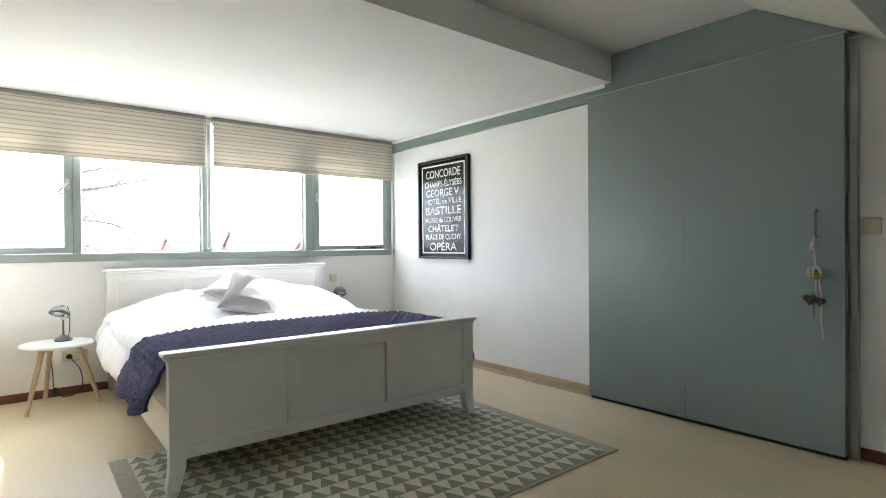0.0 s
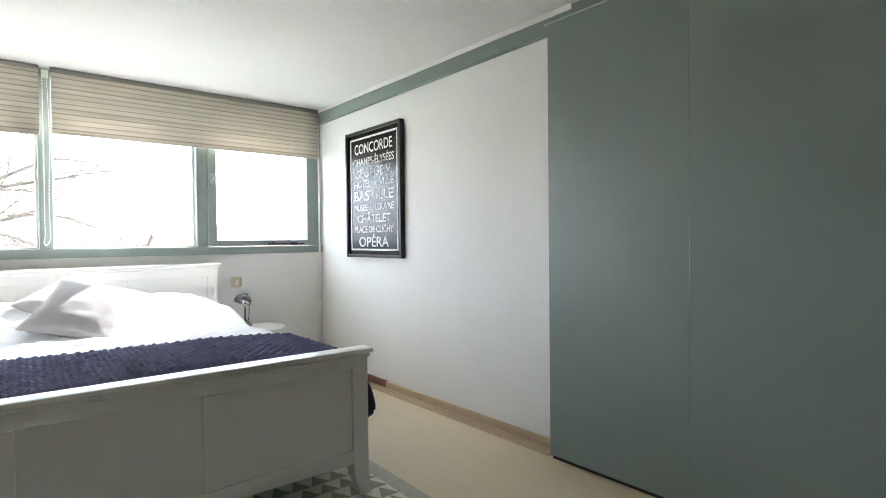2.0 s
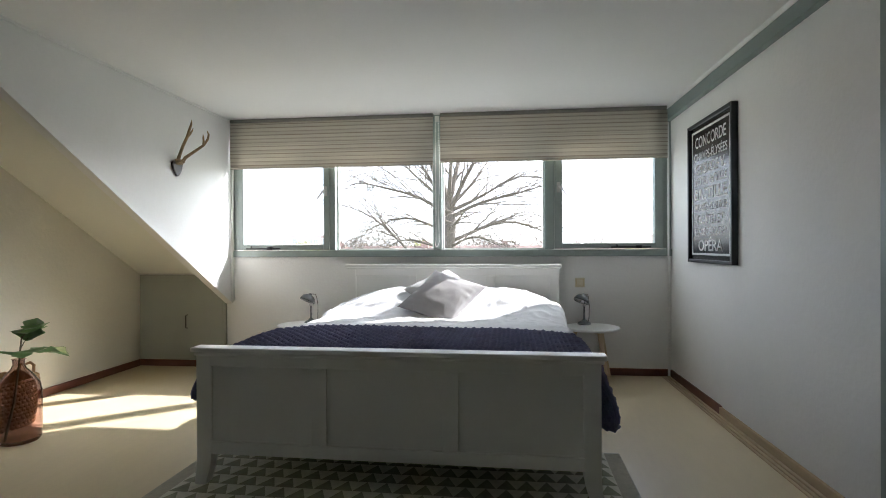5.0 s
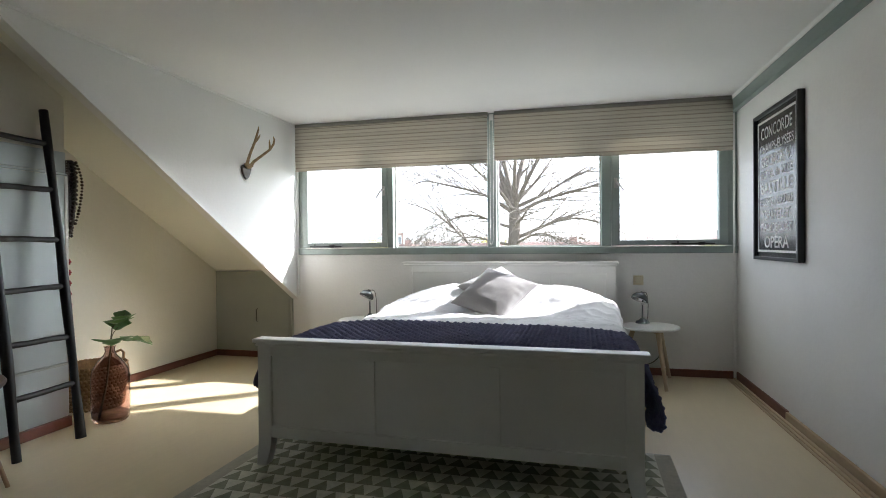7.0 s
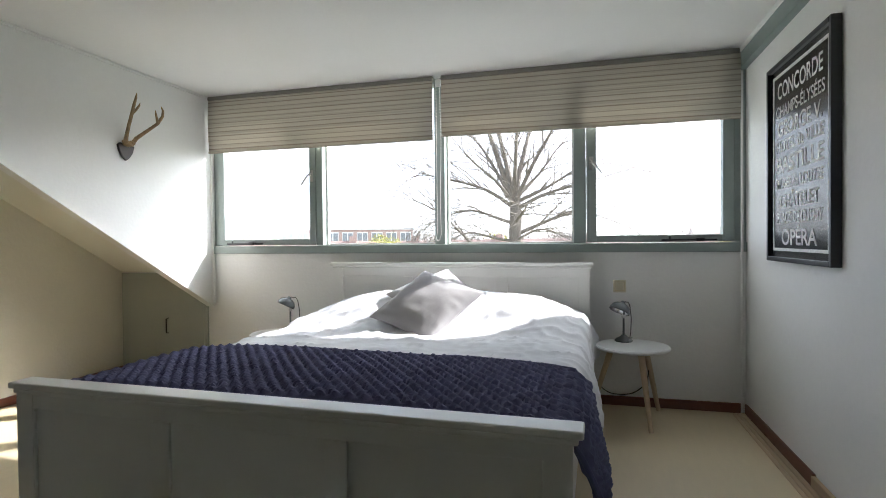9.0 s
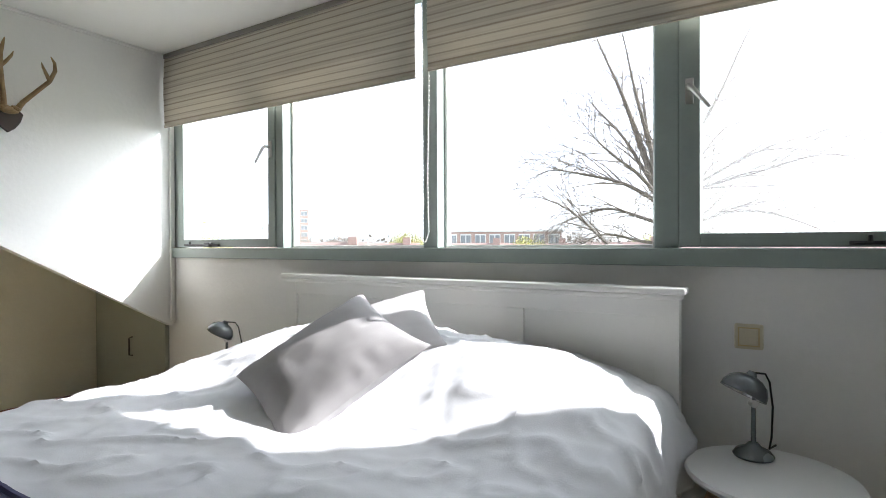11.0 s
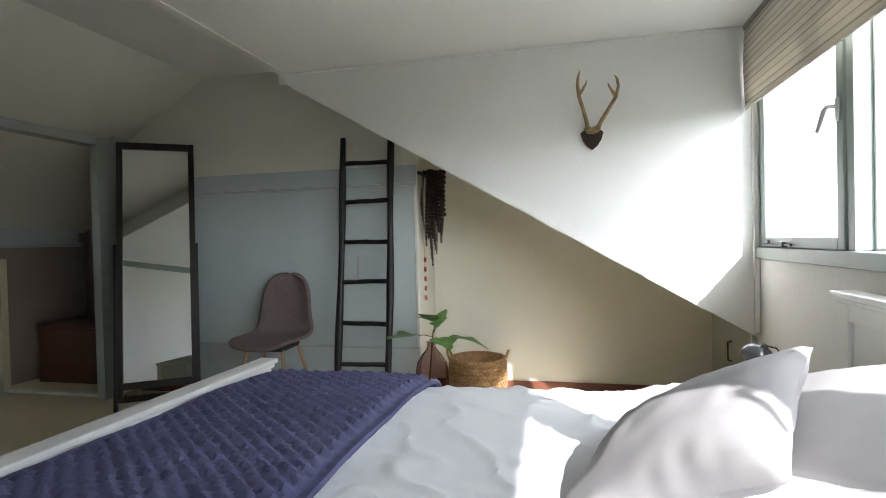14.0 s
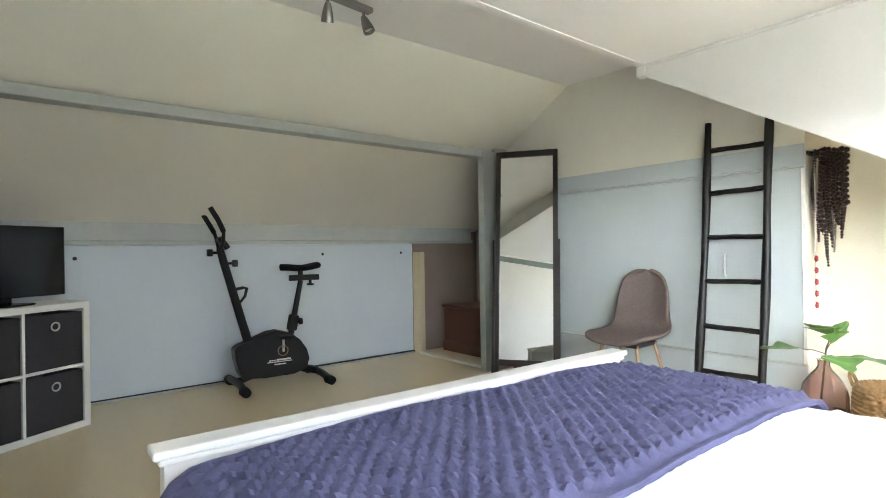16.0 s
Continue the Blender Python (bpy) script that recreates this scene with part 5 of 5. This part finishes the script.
part("console", box(bmesh.new(), (-0.05, -0.055, -0.02), (0.05, 0.055, 0.02), 0.008, m=pose(0.385, 0, 1.10, 0, -55)), BIKE, bike)
for s in (-1, 1):
    pts = [(0.41, s * 0.02, 1.05), (0.40, s * 0.09, 1.10), (0.41, s * 0.15, 1.18), (0.45, s * 0.17, 1.26), (0.50, s * 0.17, 1.345)]
    hb = part("handlebar", tube(bmesh.new(), pts, 0.013, 10), BIKE, bike, smooth=True)
    part("grip", tube(bmesh.new(), [(0.41, s * 0.15, 1.18), (0.45, s * 0.17, 1.26), (0.502, s * 0.17, 1.348)], 0.018, 10), RUBBER, hb, smooth=True)
for x, z in ((0.475, 1.03), (0.30, 0.95)):
    bm = tube(bmesh.new(), [(0.39 if x > 0.4 else 0.37, 0, z), (x, 0, z)], 0.010, 8)
    box(bm, (x - 0.018, -0.022, z - 0.026), (x + 0.018, 0.022, z + 0.026), 0.006)
    part("knob", bm, BIKE, bike)
bm = tube(bmesh.new(), [(0.30, 0.01, 0.755), (0.25, 0.012, 0.765), (0.22, 0.012, 0.76), (0.235, 0.012, 0.70), (0.275, 0.01, 0.65)], [0.012, 0.012, 0.013, 0.011, 0.010], 8)
part("bottle_holder", bm, BIKE, bike, smooth=True)
part("seat_post", tube(bmesh.new(), [(-0.115, 0, 0.38), (-0.20, 0, 0.80)], [0.024, 0.020], 12), BIKE, bike, smooth=True)
part("post_collar", box(bmesh.new(), (-0.035, -0.03, -0.06), (0.035, 0.03, 0.06), 0.008, m=pose(-0.132, 0, 0.47, 0, -11)), BIKE, bike)
part("post_knob", lathe(bmesh.new(), [(0, 0), (0.012, 0), (0.014, 0.03), (0.026, 0.034), (0.026, 0.056), (0, 0.06)], 14, pose(-0.15, 0, 0.475, 0, -90)), RUBBER, bike, smooth=True)
part("saddle_rail", box(bmesh.new(), (-0.35, -0.022, 0.80), (-0.11, 0.022, 0.845), 0.005), BIKE, bike)
part("rail_knob", lathe(bmesh.new(), [(0, 0), (0.012, 0), (0.012, 0.025), (0.028, 0.028), (0.028, 0.042), (0, 0.045)], 14, pose(-0.28, 0, 0.80, 180)), RUBBER, bike, smooth=True)
bm = bmesh.new()
prev = None
for i in range(13):
    t = i / 12
    xx = -0.04 - 0.30 * t
    w = 0.028 + 0.095 * smooth01(0.3, 0.85, t) - 0.04 * smooth01(0.88, 1.0, t)
    zc = 0.908 + 0.005 * math.cos(t * 5.5) + 0.010 * smooth01(0.6, 1, t)
    cur = [bm.verts.new((xx, w * math.cos(a), zc + (0.022 if math.sin(a) > 0 else 0.03) * math.sin(a))) for a in [2 * math.pi * k / 16 for k in range(16)]]
    if prev:
        for k in range(16):
            bm.faces.new((prev[k], prev[(k + 1) % 16], cur[(k + 1) % 16], cur[k]))
    else:
        bm.faces.new(cur)
    prev = cur
bm.faces.new(prev[::-1])
part("saddle", bm, RUBBER, bike, smooth=True)
part("saddle_stem", tube(bmesh.new(), [(-0.2, 0, 0.845), (-0.2, 0, 0.89)], 0.02, 10), BIKE, bike)
for xx, out in ((0.30, 0.23), (-0.33, 0.25)):
    bm = tube(bmesh.new(), [(xx, -out, 0.045), (xx - 0.0, -0.1, 0.06), (xx, 0.1, 0.06), (xx, out, 0.045)], 0.027, 10)
    ft = part("stabiliser", bm, BIKE, bike, smooth=True)
    for s in (-1, 1):
        part("end_cap", lathe(bmesh.new(), [(0, -0.05), (0.034, -0.045), (0.036, 0.03), (0.030, 0.05), (0, 0.052)], 14, pose(xx, s * out, 0.037, 90)), RUBBER, ft, smooth=True)
    part("strut", tube(bmesh.new(), [(xx * 0.6, 0, 0.10), (xx, 0, 0.062)], 0.026, 10), BIKE, bike, smooth=True)

# ---- ceiling spot ----
spot = tagged(thing("ceiling_spotlight", "", "", (2.11, 2.60, ZF)), "brushed steel ceiling spotlight bar with two heads, unlit", "ceiling light")
spot.matrix_basis = pose(2.11, 2.60, ZF, 0, 0, 8)
part("bar", box(bmesh.new(), (-0.17, -0.025, -0.03), (0.17, 0.025, -0.001), 0.006), NICKEL, spot)
for xx, rx, ry in ((-0.12, 20, 10), (0.11, -25, 15)):
    part("arm", tube(bmesh.new(), [(xx, 0, -0.03), (xx, 0, -0.06)], 0.008, 8), NICKEL, spot)
    m = pose(xx, 0, -0.065, rx, ry)
    head = part("spot_head", lathe(bmesh.new(), [(0, 0.012), (0.014, 0.008), (0.020, -0.01), (0.030, -0.055), (0.033, -0.085), (0.029, -0.085), (0.022, -0.05), (0, -0.045)], 20, m), NICKEL, spot, smooth=True)
    part("bulb", lathe(bmesh.new(), [(0, -0.07), (0.024, -0.068), (0.02, -0.05), (0, -0.046)], 16, m), WHITE_PLASTIC, head, smooth=True)

# ---- outdoors ----
GZ = -5.6
BITUMEN = material("dark_bitumen_felt", (0.06, 0.06, 0.06), 0.9, var=0.2, scale=4, bump=0.3)
GROUND = material("pale_paving_and_grass", (0.22, 0.22, 0.17), 0.95, var=0.3, scale=0.05, dark=(0.09, 0.11, 0.05))
BARK = material("grey_brown_bark", (0.21, 0.175, 0.145), 0.9, var=0.25, scale=6, bump=0.6, bump_scale=20)
BRICK_O = material("red_brick_facade", (0.45, 0.31, 0.265), 0.9, var=0.15, scale=3, bump=0.3, bump_scale=12)
TILES = material("orange_roof_tiles", (0.34, 0.235, 0.20), 0.9, var=0.2, scale=4, bump=0.4, bump_scale=9)
CONCRETE = material("pale_render", (0.72, 0.70, 0.67), 0.85, var=0.08, scale=1)
DARK_GLASS = material("dark_pane", (0.25, 0.26, 0.27), 0.15)
WILLOW = material("spring_willow_leaf", (0.40, 0.38, 0.12), 0.8, var=0.3, scale=2)
TWIGS = material("brown_twigs", (0.28, 0.23, 0.19), 0.9, var=0.3, scale=2)
bm = bmesh.new()
bmesh.ops.create_grid(bm, x_segments=2, y_segments=2, size=2500, matrix=Matrix.Translation((0, 0, GZ)))
structure("ground", bm, GROUND, "streets and gardens below, reaching the horizon", "ground")
structure("roof_outside", boxes(((-1.2, YW + 0.21, -0.4), (4.9, YW + 1.2, 0.35))), BITUMEN, "dark bitumen roof edge below the dormer", "roof")
structure("roof_over", boxes(((-1.2, -0.2, 2.75), (4.9, YW + 0.5, 2.85)), ((4.33, -0.2, 0.0), (4.4, YW, 2.74)), ((-1.2, -0.2, 0.0), (-0.91, YW, 2.74)), ((-1.2, -0.2, 0.0), (4.4, 0.09, 2.74))), CONCRETE, "dormer roof and outer shell", "roof")


def grow(bm, p, d, length, r, level, rnd, sides, spread, droop, twigs):
    """Grow one limb with its side limbs."""
    n = 5 if level > 1 else 4
    pts, radii = [p], [r]
    q, dd = Vector(p), Vector(d)
    for i in range(n):
        dd = (dd + Vector((rnd.uniform(-1, 1), rnd.uniform(-1, 1), rnd.uniform(-0.7, 0.7))) * 0.16 + Vector((0, 0, droop * (0.3 if level > 2 else 1)))).normalized()
        q = q + dd * length / n
        pts.append(q.copy())
        radii.append(max(0.008, r * (1 - 0.75 * (i + 1) / n)))
    tube(bm, pts, radii, sides, cap=False)
    if level <= 0:
        return
    for k in range(twigs[level]):
        t = 0.25 + 0.75 * (k + rnd.random() * 0.8) / twigs[level]
        i = min(n - 1, int(t * n))
        base = pts[i].lerp(pts[i + 1], t * n - i)
        axis = dd.cross(Vector((rnd.uniform(-1, 1), rnd.uniform(-1, 1), rnd.uniform(-1, 1)))).normalized()
        nd = (dd * math.cos(spread) + axis * math.sin(spread)).normalized()
        grow(bm, base, nd, length * rnd.uniform(0.5, 0.75), radii[i] * 0.55, level - 1, rnd, max(3, sides - 2), spread, droop, twigs)


def bough(h, az, length, rise, droop, r, seed):
    """One main limb: it leaves the trunk, rises, arches over and carries fine twigs."""
    rnd = random.Random(seed)
    bm = bmesh.new()
    c, sn = math.cos(radians(az)), math.sin(radians(az))
    n = 12
    pts, radii = [], []
    for i in range(n + 1):
        t = i / n
        wig = 0.10 * math.sin(5 * t + seed) * t
        out = length * t * (1 - 0.12 * t)
        pts.append(Vector((c * out - sn * wig, sn * out + c * wig, h + rise * length * t - droop * length * t ** 2.4 + 0.07 * math.sin(9 * t + 2 * seed))))
        radii.append(max(0.011, r * (1 - 0.86 * t ** 0.8)))
    tube(bm, pts, radii, 7, cap=False)
    count = int(7 + length * 2.6)
    for k in range(count):
        t = 0.16 + 0.84 * (k + rnd.random()) / (count + 1)
        i = min(n - 1, int(t * n))
        p = pts[i].lerp(pts[i + 1], t * n - i)
        f = (pts[i + 1] - pts[i]).normalized()
        side = Vector((-sn, c, 0)) * (1 if k % 2 else -1)
        d = (f * 0.8 + side * rnd.uniform(0.15, 0.9) + Vector((0, 0, rnd.uniform(-0.25, 0.65)))).normalized()
        grow(bm, p, d, length * rnd.uniform(0.28, 0.5) * (1.15 - 0.5 * t), max(0.012, radii[i] * 0.5), 2, rnd, 4, 0.55, -0.05, (0, 2, 4))
    return bm


tree = tagged(thing("bare_tree", "", "", (0.82, 21.4, GZ)), "tall leafless tree with wide spreading branches outside", "tree")
part("trunk", tube(bmesh.new(), [(0, 0, 0), (0.04, 0, 2.5), (-0.03, 0, 5.0), (0.0, 0.02, 6.6), (0.04, 0.05, 7.6), (0.0, 0.05, 8.3)], [0.42, 0.31, 0.26, 0.22, 0.23, 0.15], 12), BARK, tree, smooth=True)
# low limbs spread wide, upper ones climb
for k, (h, az, length, rise, droop, r) in enumerate((
        (5.1, 178, 4.9, 0.98, 0.30, 0.095), (6.9, 4, 5.3, 0.42, 0.50, 0.085), (7.7, -8, 5.2, 0.45, 0.24, 0.085), (7.9, 14, 4.2, 0.62, 0.26, 0.085),
        (7.3, 172, 4.0, 0.34, 0.36, 0.075), (7.8, 190, 4.4, 0.62, 0.38, 0.085), (7.2, -70, 3.8, 0.45, 0.42, 0.075), (7.5, 100, 4.0, 0.5, 0.3, 0.075),
        (7.9, -120, 3.8, 0.75, 0.3, 0.08), (8.0, 52, 3.8, 0.95, 0.25, 0.085), (8.1, 150, 3.4, 1.35, 0.3, 0.095), (8.0, -30, 3.2, 1.5, 0.2, 0.10),
        (8.2, 60, 2.0, 2.6, 0.2, 0.13), (8.0, 176, 2.3, 2.7, 0.35, 0.14), (8.1, 196, 1.3, 4.2, 0.4, 0.12), (8.3, -75, 2.2, 2.2, 0.2, 0.10), (6.6, 215, 3.6, 0.3, 0.4, 0.06),
        (6.7, -40, 3.8, 0.28, 0.42, 0.06), (8.2, 120, 2.6, 1.9, 0.25, 0.10))):
    part("limb", bough(h, az, length, rise, droop, r, 20 + k), BARK, tree, smooth=True)


def leafy(bm, c, rx, rz, count, size, rnd):
    for i in range(count):
        while True:
            v = Vector((rnd.uniform(-1, 1), rnd.uniform(-1, 1), rnd.uniform(-1, 1)))
            if 0.25 < v.length < 1:
                break
        bump = 0.75 + 0.35 * noise.noise(v * 2.3 + Vector(c))
        p = Vector(c) + Vector((v.x * rx, v.y * rx, v.z * rz)) * bump
        s = size * rnd.uniform(0.6, 1.4)
        u = Vector((rnd.uniform(-1, 1), rnd.uniform(-1, 1), rnd.uniform(-1, 1))).normalized() * s
        w = u.cross(Vector((rnd.uniform(-1, 1), rnd.uniform(-1, 1), rnd.uniform(-1, 1)))).normalized() * s * 0.6
        bm.faces.new([bm.verts.new(p + q) for q in (u, w, -u, -w)])


def place_at(az, dist):
    return 3.3 - math.sin(radians(az)) * dist, 4.5 + math.cos(radians(az)) * dist


def crowned_tree(az, dist, top, rx, mat, label, count, seed):
    x, y = place_at(az, dist)
    ob = tagged(thing("garden_tree", "", "", (x, y, GZ)), label, "tree", group="trees beyond the window")
    r2 = random.Random(seed)
    h = top - GZ
    rz = h * 0.34
    part("trunk", tube(bmesh.new(), [(0, 0, 0), (0.1, 0, h * 0.4), (0, 0, h * 0.75)], [h * 0.03, h * 0.024, h * 0.01], 8), BARK, ob)
    bm = bmesh.new()
    leafy(bm, (0, 0, h - rz * 1.0), rx, rz, count, 0.013 * h, r2)
    for k in range(5):
        a = k * 1.26
        leafy(bm, (rx * 0.5 * math.cos(a), rx * 0.5 * math.sin(a), h - rz * 1.25), rx * 0.6, rz * 0.7, count // 5, 0.012 * h, r2)
    part("crown", bm, mat, ob)
    return ob


for i, (az, dist, top, rx, mat) in enumerate(((57, 46, 4.2, 4.4, WILLOW), (51, 70, 3.2, 3.5, TWIGS), (42, 90, 3.4, 4.0, TWIGS), (35, 95, 4.3, 4.4, WILLOW), (31, 130, 4.5, 5, TWIGS), (22, 60, 2.6, 3.0, WILLOW), (16, 70, 3.0, 4, TWIGS), (9, 62, 2.8, 3.6, WILLOW), (2, 75, 3.4, 4.6, TWIGS), (-4, 68, 2.9, 4.2, TWIGS), (-11, 72, 3.4, 4.5, TWIGS), (-16, 75, 3.6, 4.5, TWIGS), (-21, 72, 5.6, 5.0, TWIGS), (-13.5, 45, 1.9, 2.0, WILLOW), (62, 60, 3.0, 4.5, TWIGS), (47, 140, 5.0, 6, TWIGS))):
    crowned_tree(az, dist, top, rx, mat, "spring willow tree in yellow-green leaf" if mat is WILLOW else "bare brown-twigged garden tree", 2600, 100 + i)
bm = bmesh.new()
r3 = random.Random(77)
for k in range(70):
    x, y = place_at(-38 + k * 1.6, 170 + 25 * r3.random())
    leafy(bm, (x, y, GZ + 4.5), 6, 5.5 + 1.5 * r3.random(), 90, 0.6, r3)
tagged(part("far_woods", bm, TWIGS), "distant brown and grey spring tree line", "woods", kind="stuff")


def row_house(az, dist, w, ridge, turn, label):
    """A small house with pitched tiled roof, chimney and a window."""
    x, y = place_at(az, dist)
    ob = tagged(thing("row_house", "", "", (x, y, GZ), turn), label, "house", group="houses beyond the window")
    h = ridge - GZ
    e = h - 2.4
    part("wall", prism(bmesh.new(), [(-3.6, 0), (3.6, 0), (3.6, e), (0, h - 0.15), (-3.6, e)], "x", -w / 2, w / 2), BRICK_O, ob)
    roof = part("roof", prism(bmesh.new(), [(-4.0, e - 0.2), (0, h), (4.0, e - 0.2), (4.0, e), (0, h + 0.22), (-4.0, e)], "x", -w / 2 - 0.15, w / 2 + 0.15), TILES, ob)
    part("chimney", boxes(((w * 0.3, -0.4, h - 0.5), (w * 0.3 + 0.8, 0.4, h + 0.75))), BRICK_O, roof)
    part("window", boxes(((-1.0, -3.68, e - 1.9), (1.0, -3.61, e - 0.6))), DARK_GLASS, ob)
    return ob


for az, dist, w, ridge, turn in ((-14.5, 52, 7.5, 1.9, 4), (-21.5, 50, 9, 2.5, -3), (-29, 47, 8, 2.4, 3), (3, 58, 8, 0.95, 0), (-5, 60, 8, 0.95, 2), (12, 57, 8, 0.9, -2), (38, 55, 8, 0.95, 30), (44, 50, 8, 1.0, 30), (28, 62, 8, 0.9, 25), (21, 64, 8, 0.85, 20), (50, 60, 8, 1.1, 35)):
    row_house(az, dist, w, ridge, turn, "terraced brick house with orange tiled roof")


def flat_block(az, dist, w, d, top, turn, floors, bays, label):
    x, y = place_at(az, dist)
    ob = tagged(thing("apartment_building", "", "", (x, y, GZ), turn), label, "building")
    h = top - GZ
    part("wall", boxes(((-w / 2, -d / 2, 0), (w / 2, d / 2, h))), BRICK_O, ob)
    part("roof", boxes(((-w / 2 - 0.3, -d / 2 - 0.3, h), (w / 2 + 0.3, d / 2 + 0.3, h + 0.4))), CONCRETE, ob)
    for f in range(floors):
        for b in range(bays):
            bw = w / bays
            x0, z0 = -w / 2 + b * bw + bw * 0.12, h - (f + 1) * 3.0 + 0.55
            if z0 < 0:
                continue
            wnd = part("window", boxes(((x0, -d / 2 - 0.08, z0), (x0 + bw * 0.76, -d / 2 - 0.01, z0 + 2.0))), CONCRETE, ob)
            for c in range(2):
                part("pane", boxes(((x0 + bw * (0.04 + 0.37 * c), -d / 2 - 0.12, z0 + 0.15), (x0 + bw * (0.34 + 0.37 * c), -d / 2 - 0.085, z0 + 1.75))), DARK_GLASS, wnd)
    return ob


flat_block(25.5, 115, 27, 10, 3.4, 24, 3, 9, "low red brick apartment row with white window bands")
flat_block(47, 240, 14, 12, 15.5, 45, 7, 4, "distant stepped red brick apartment tower")
flat_block(49, 236, 12, 12, 9.0, 45, 5, 3, "distant lower brick apartment wing")
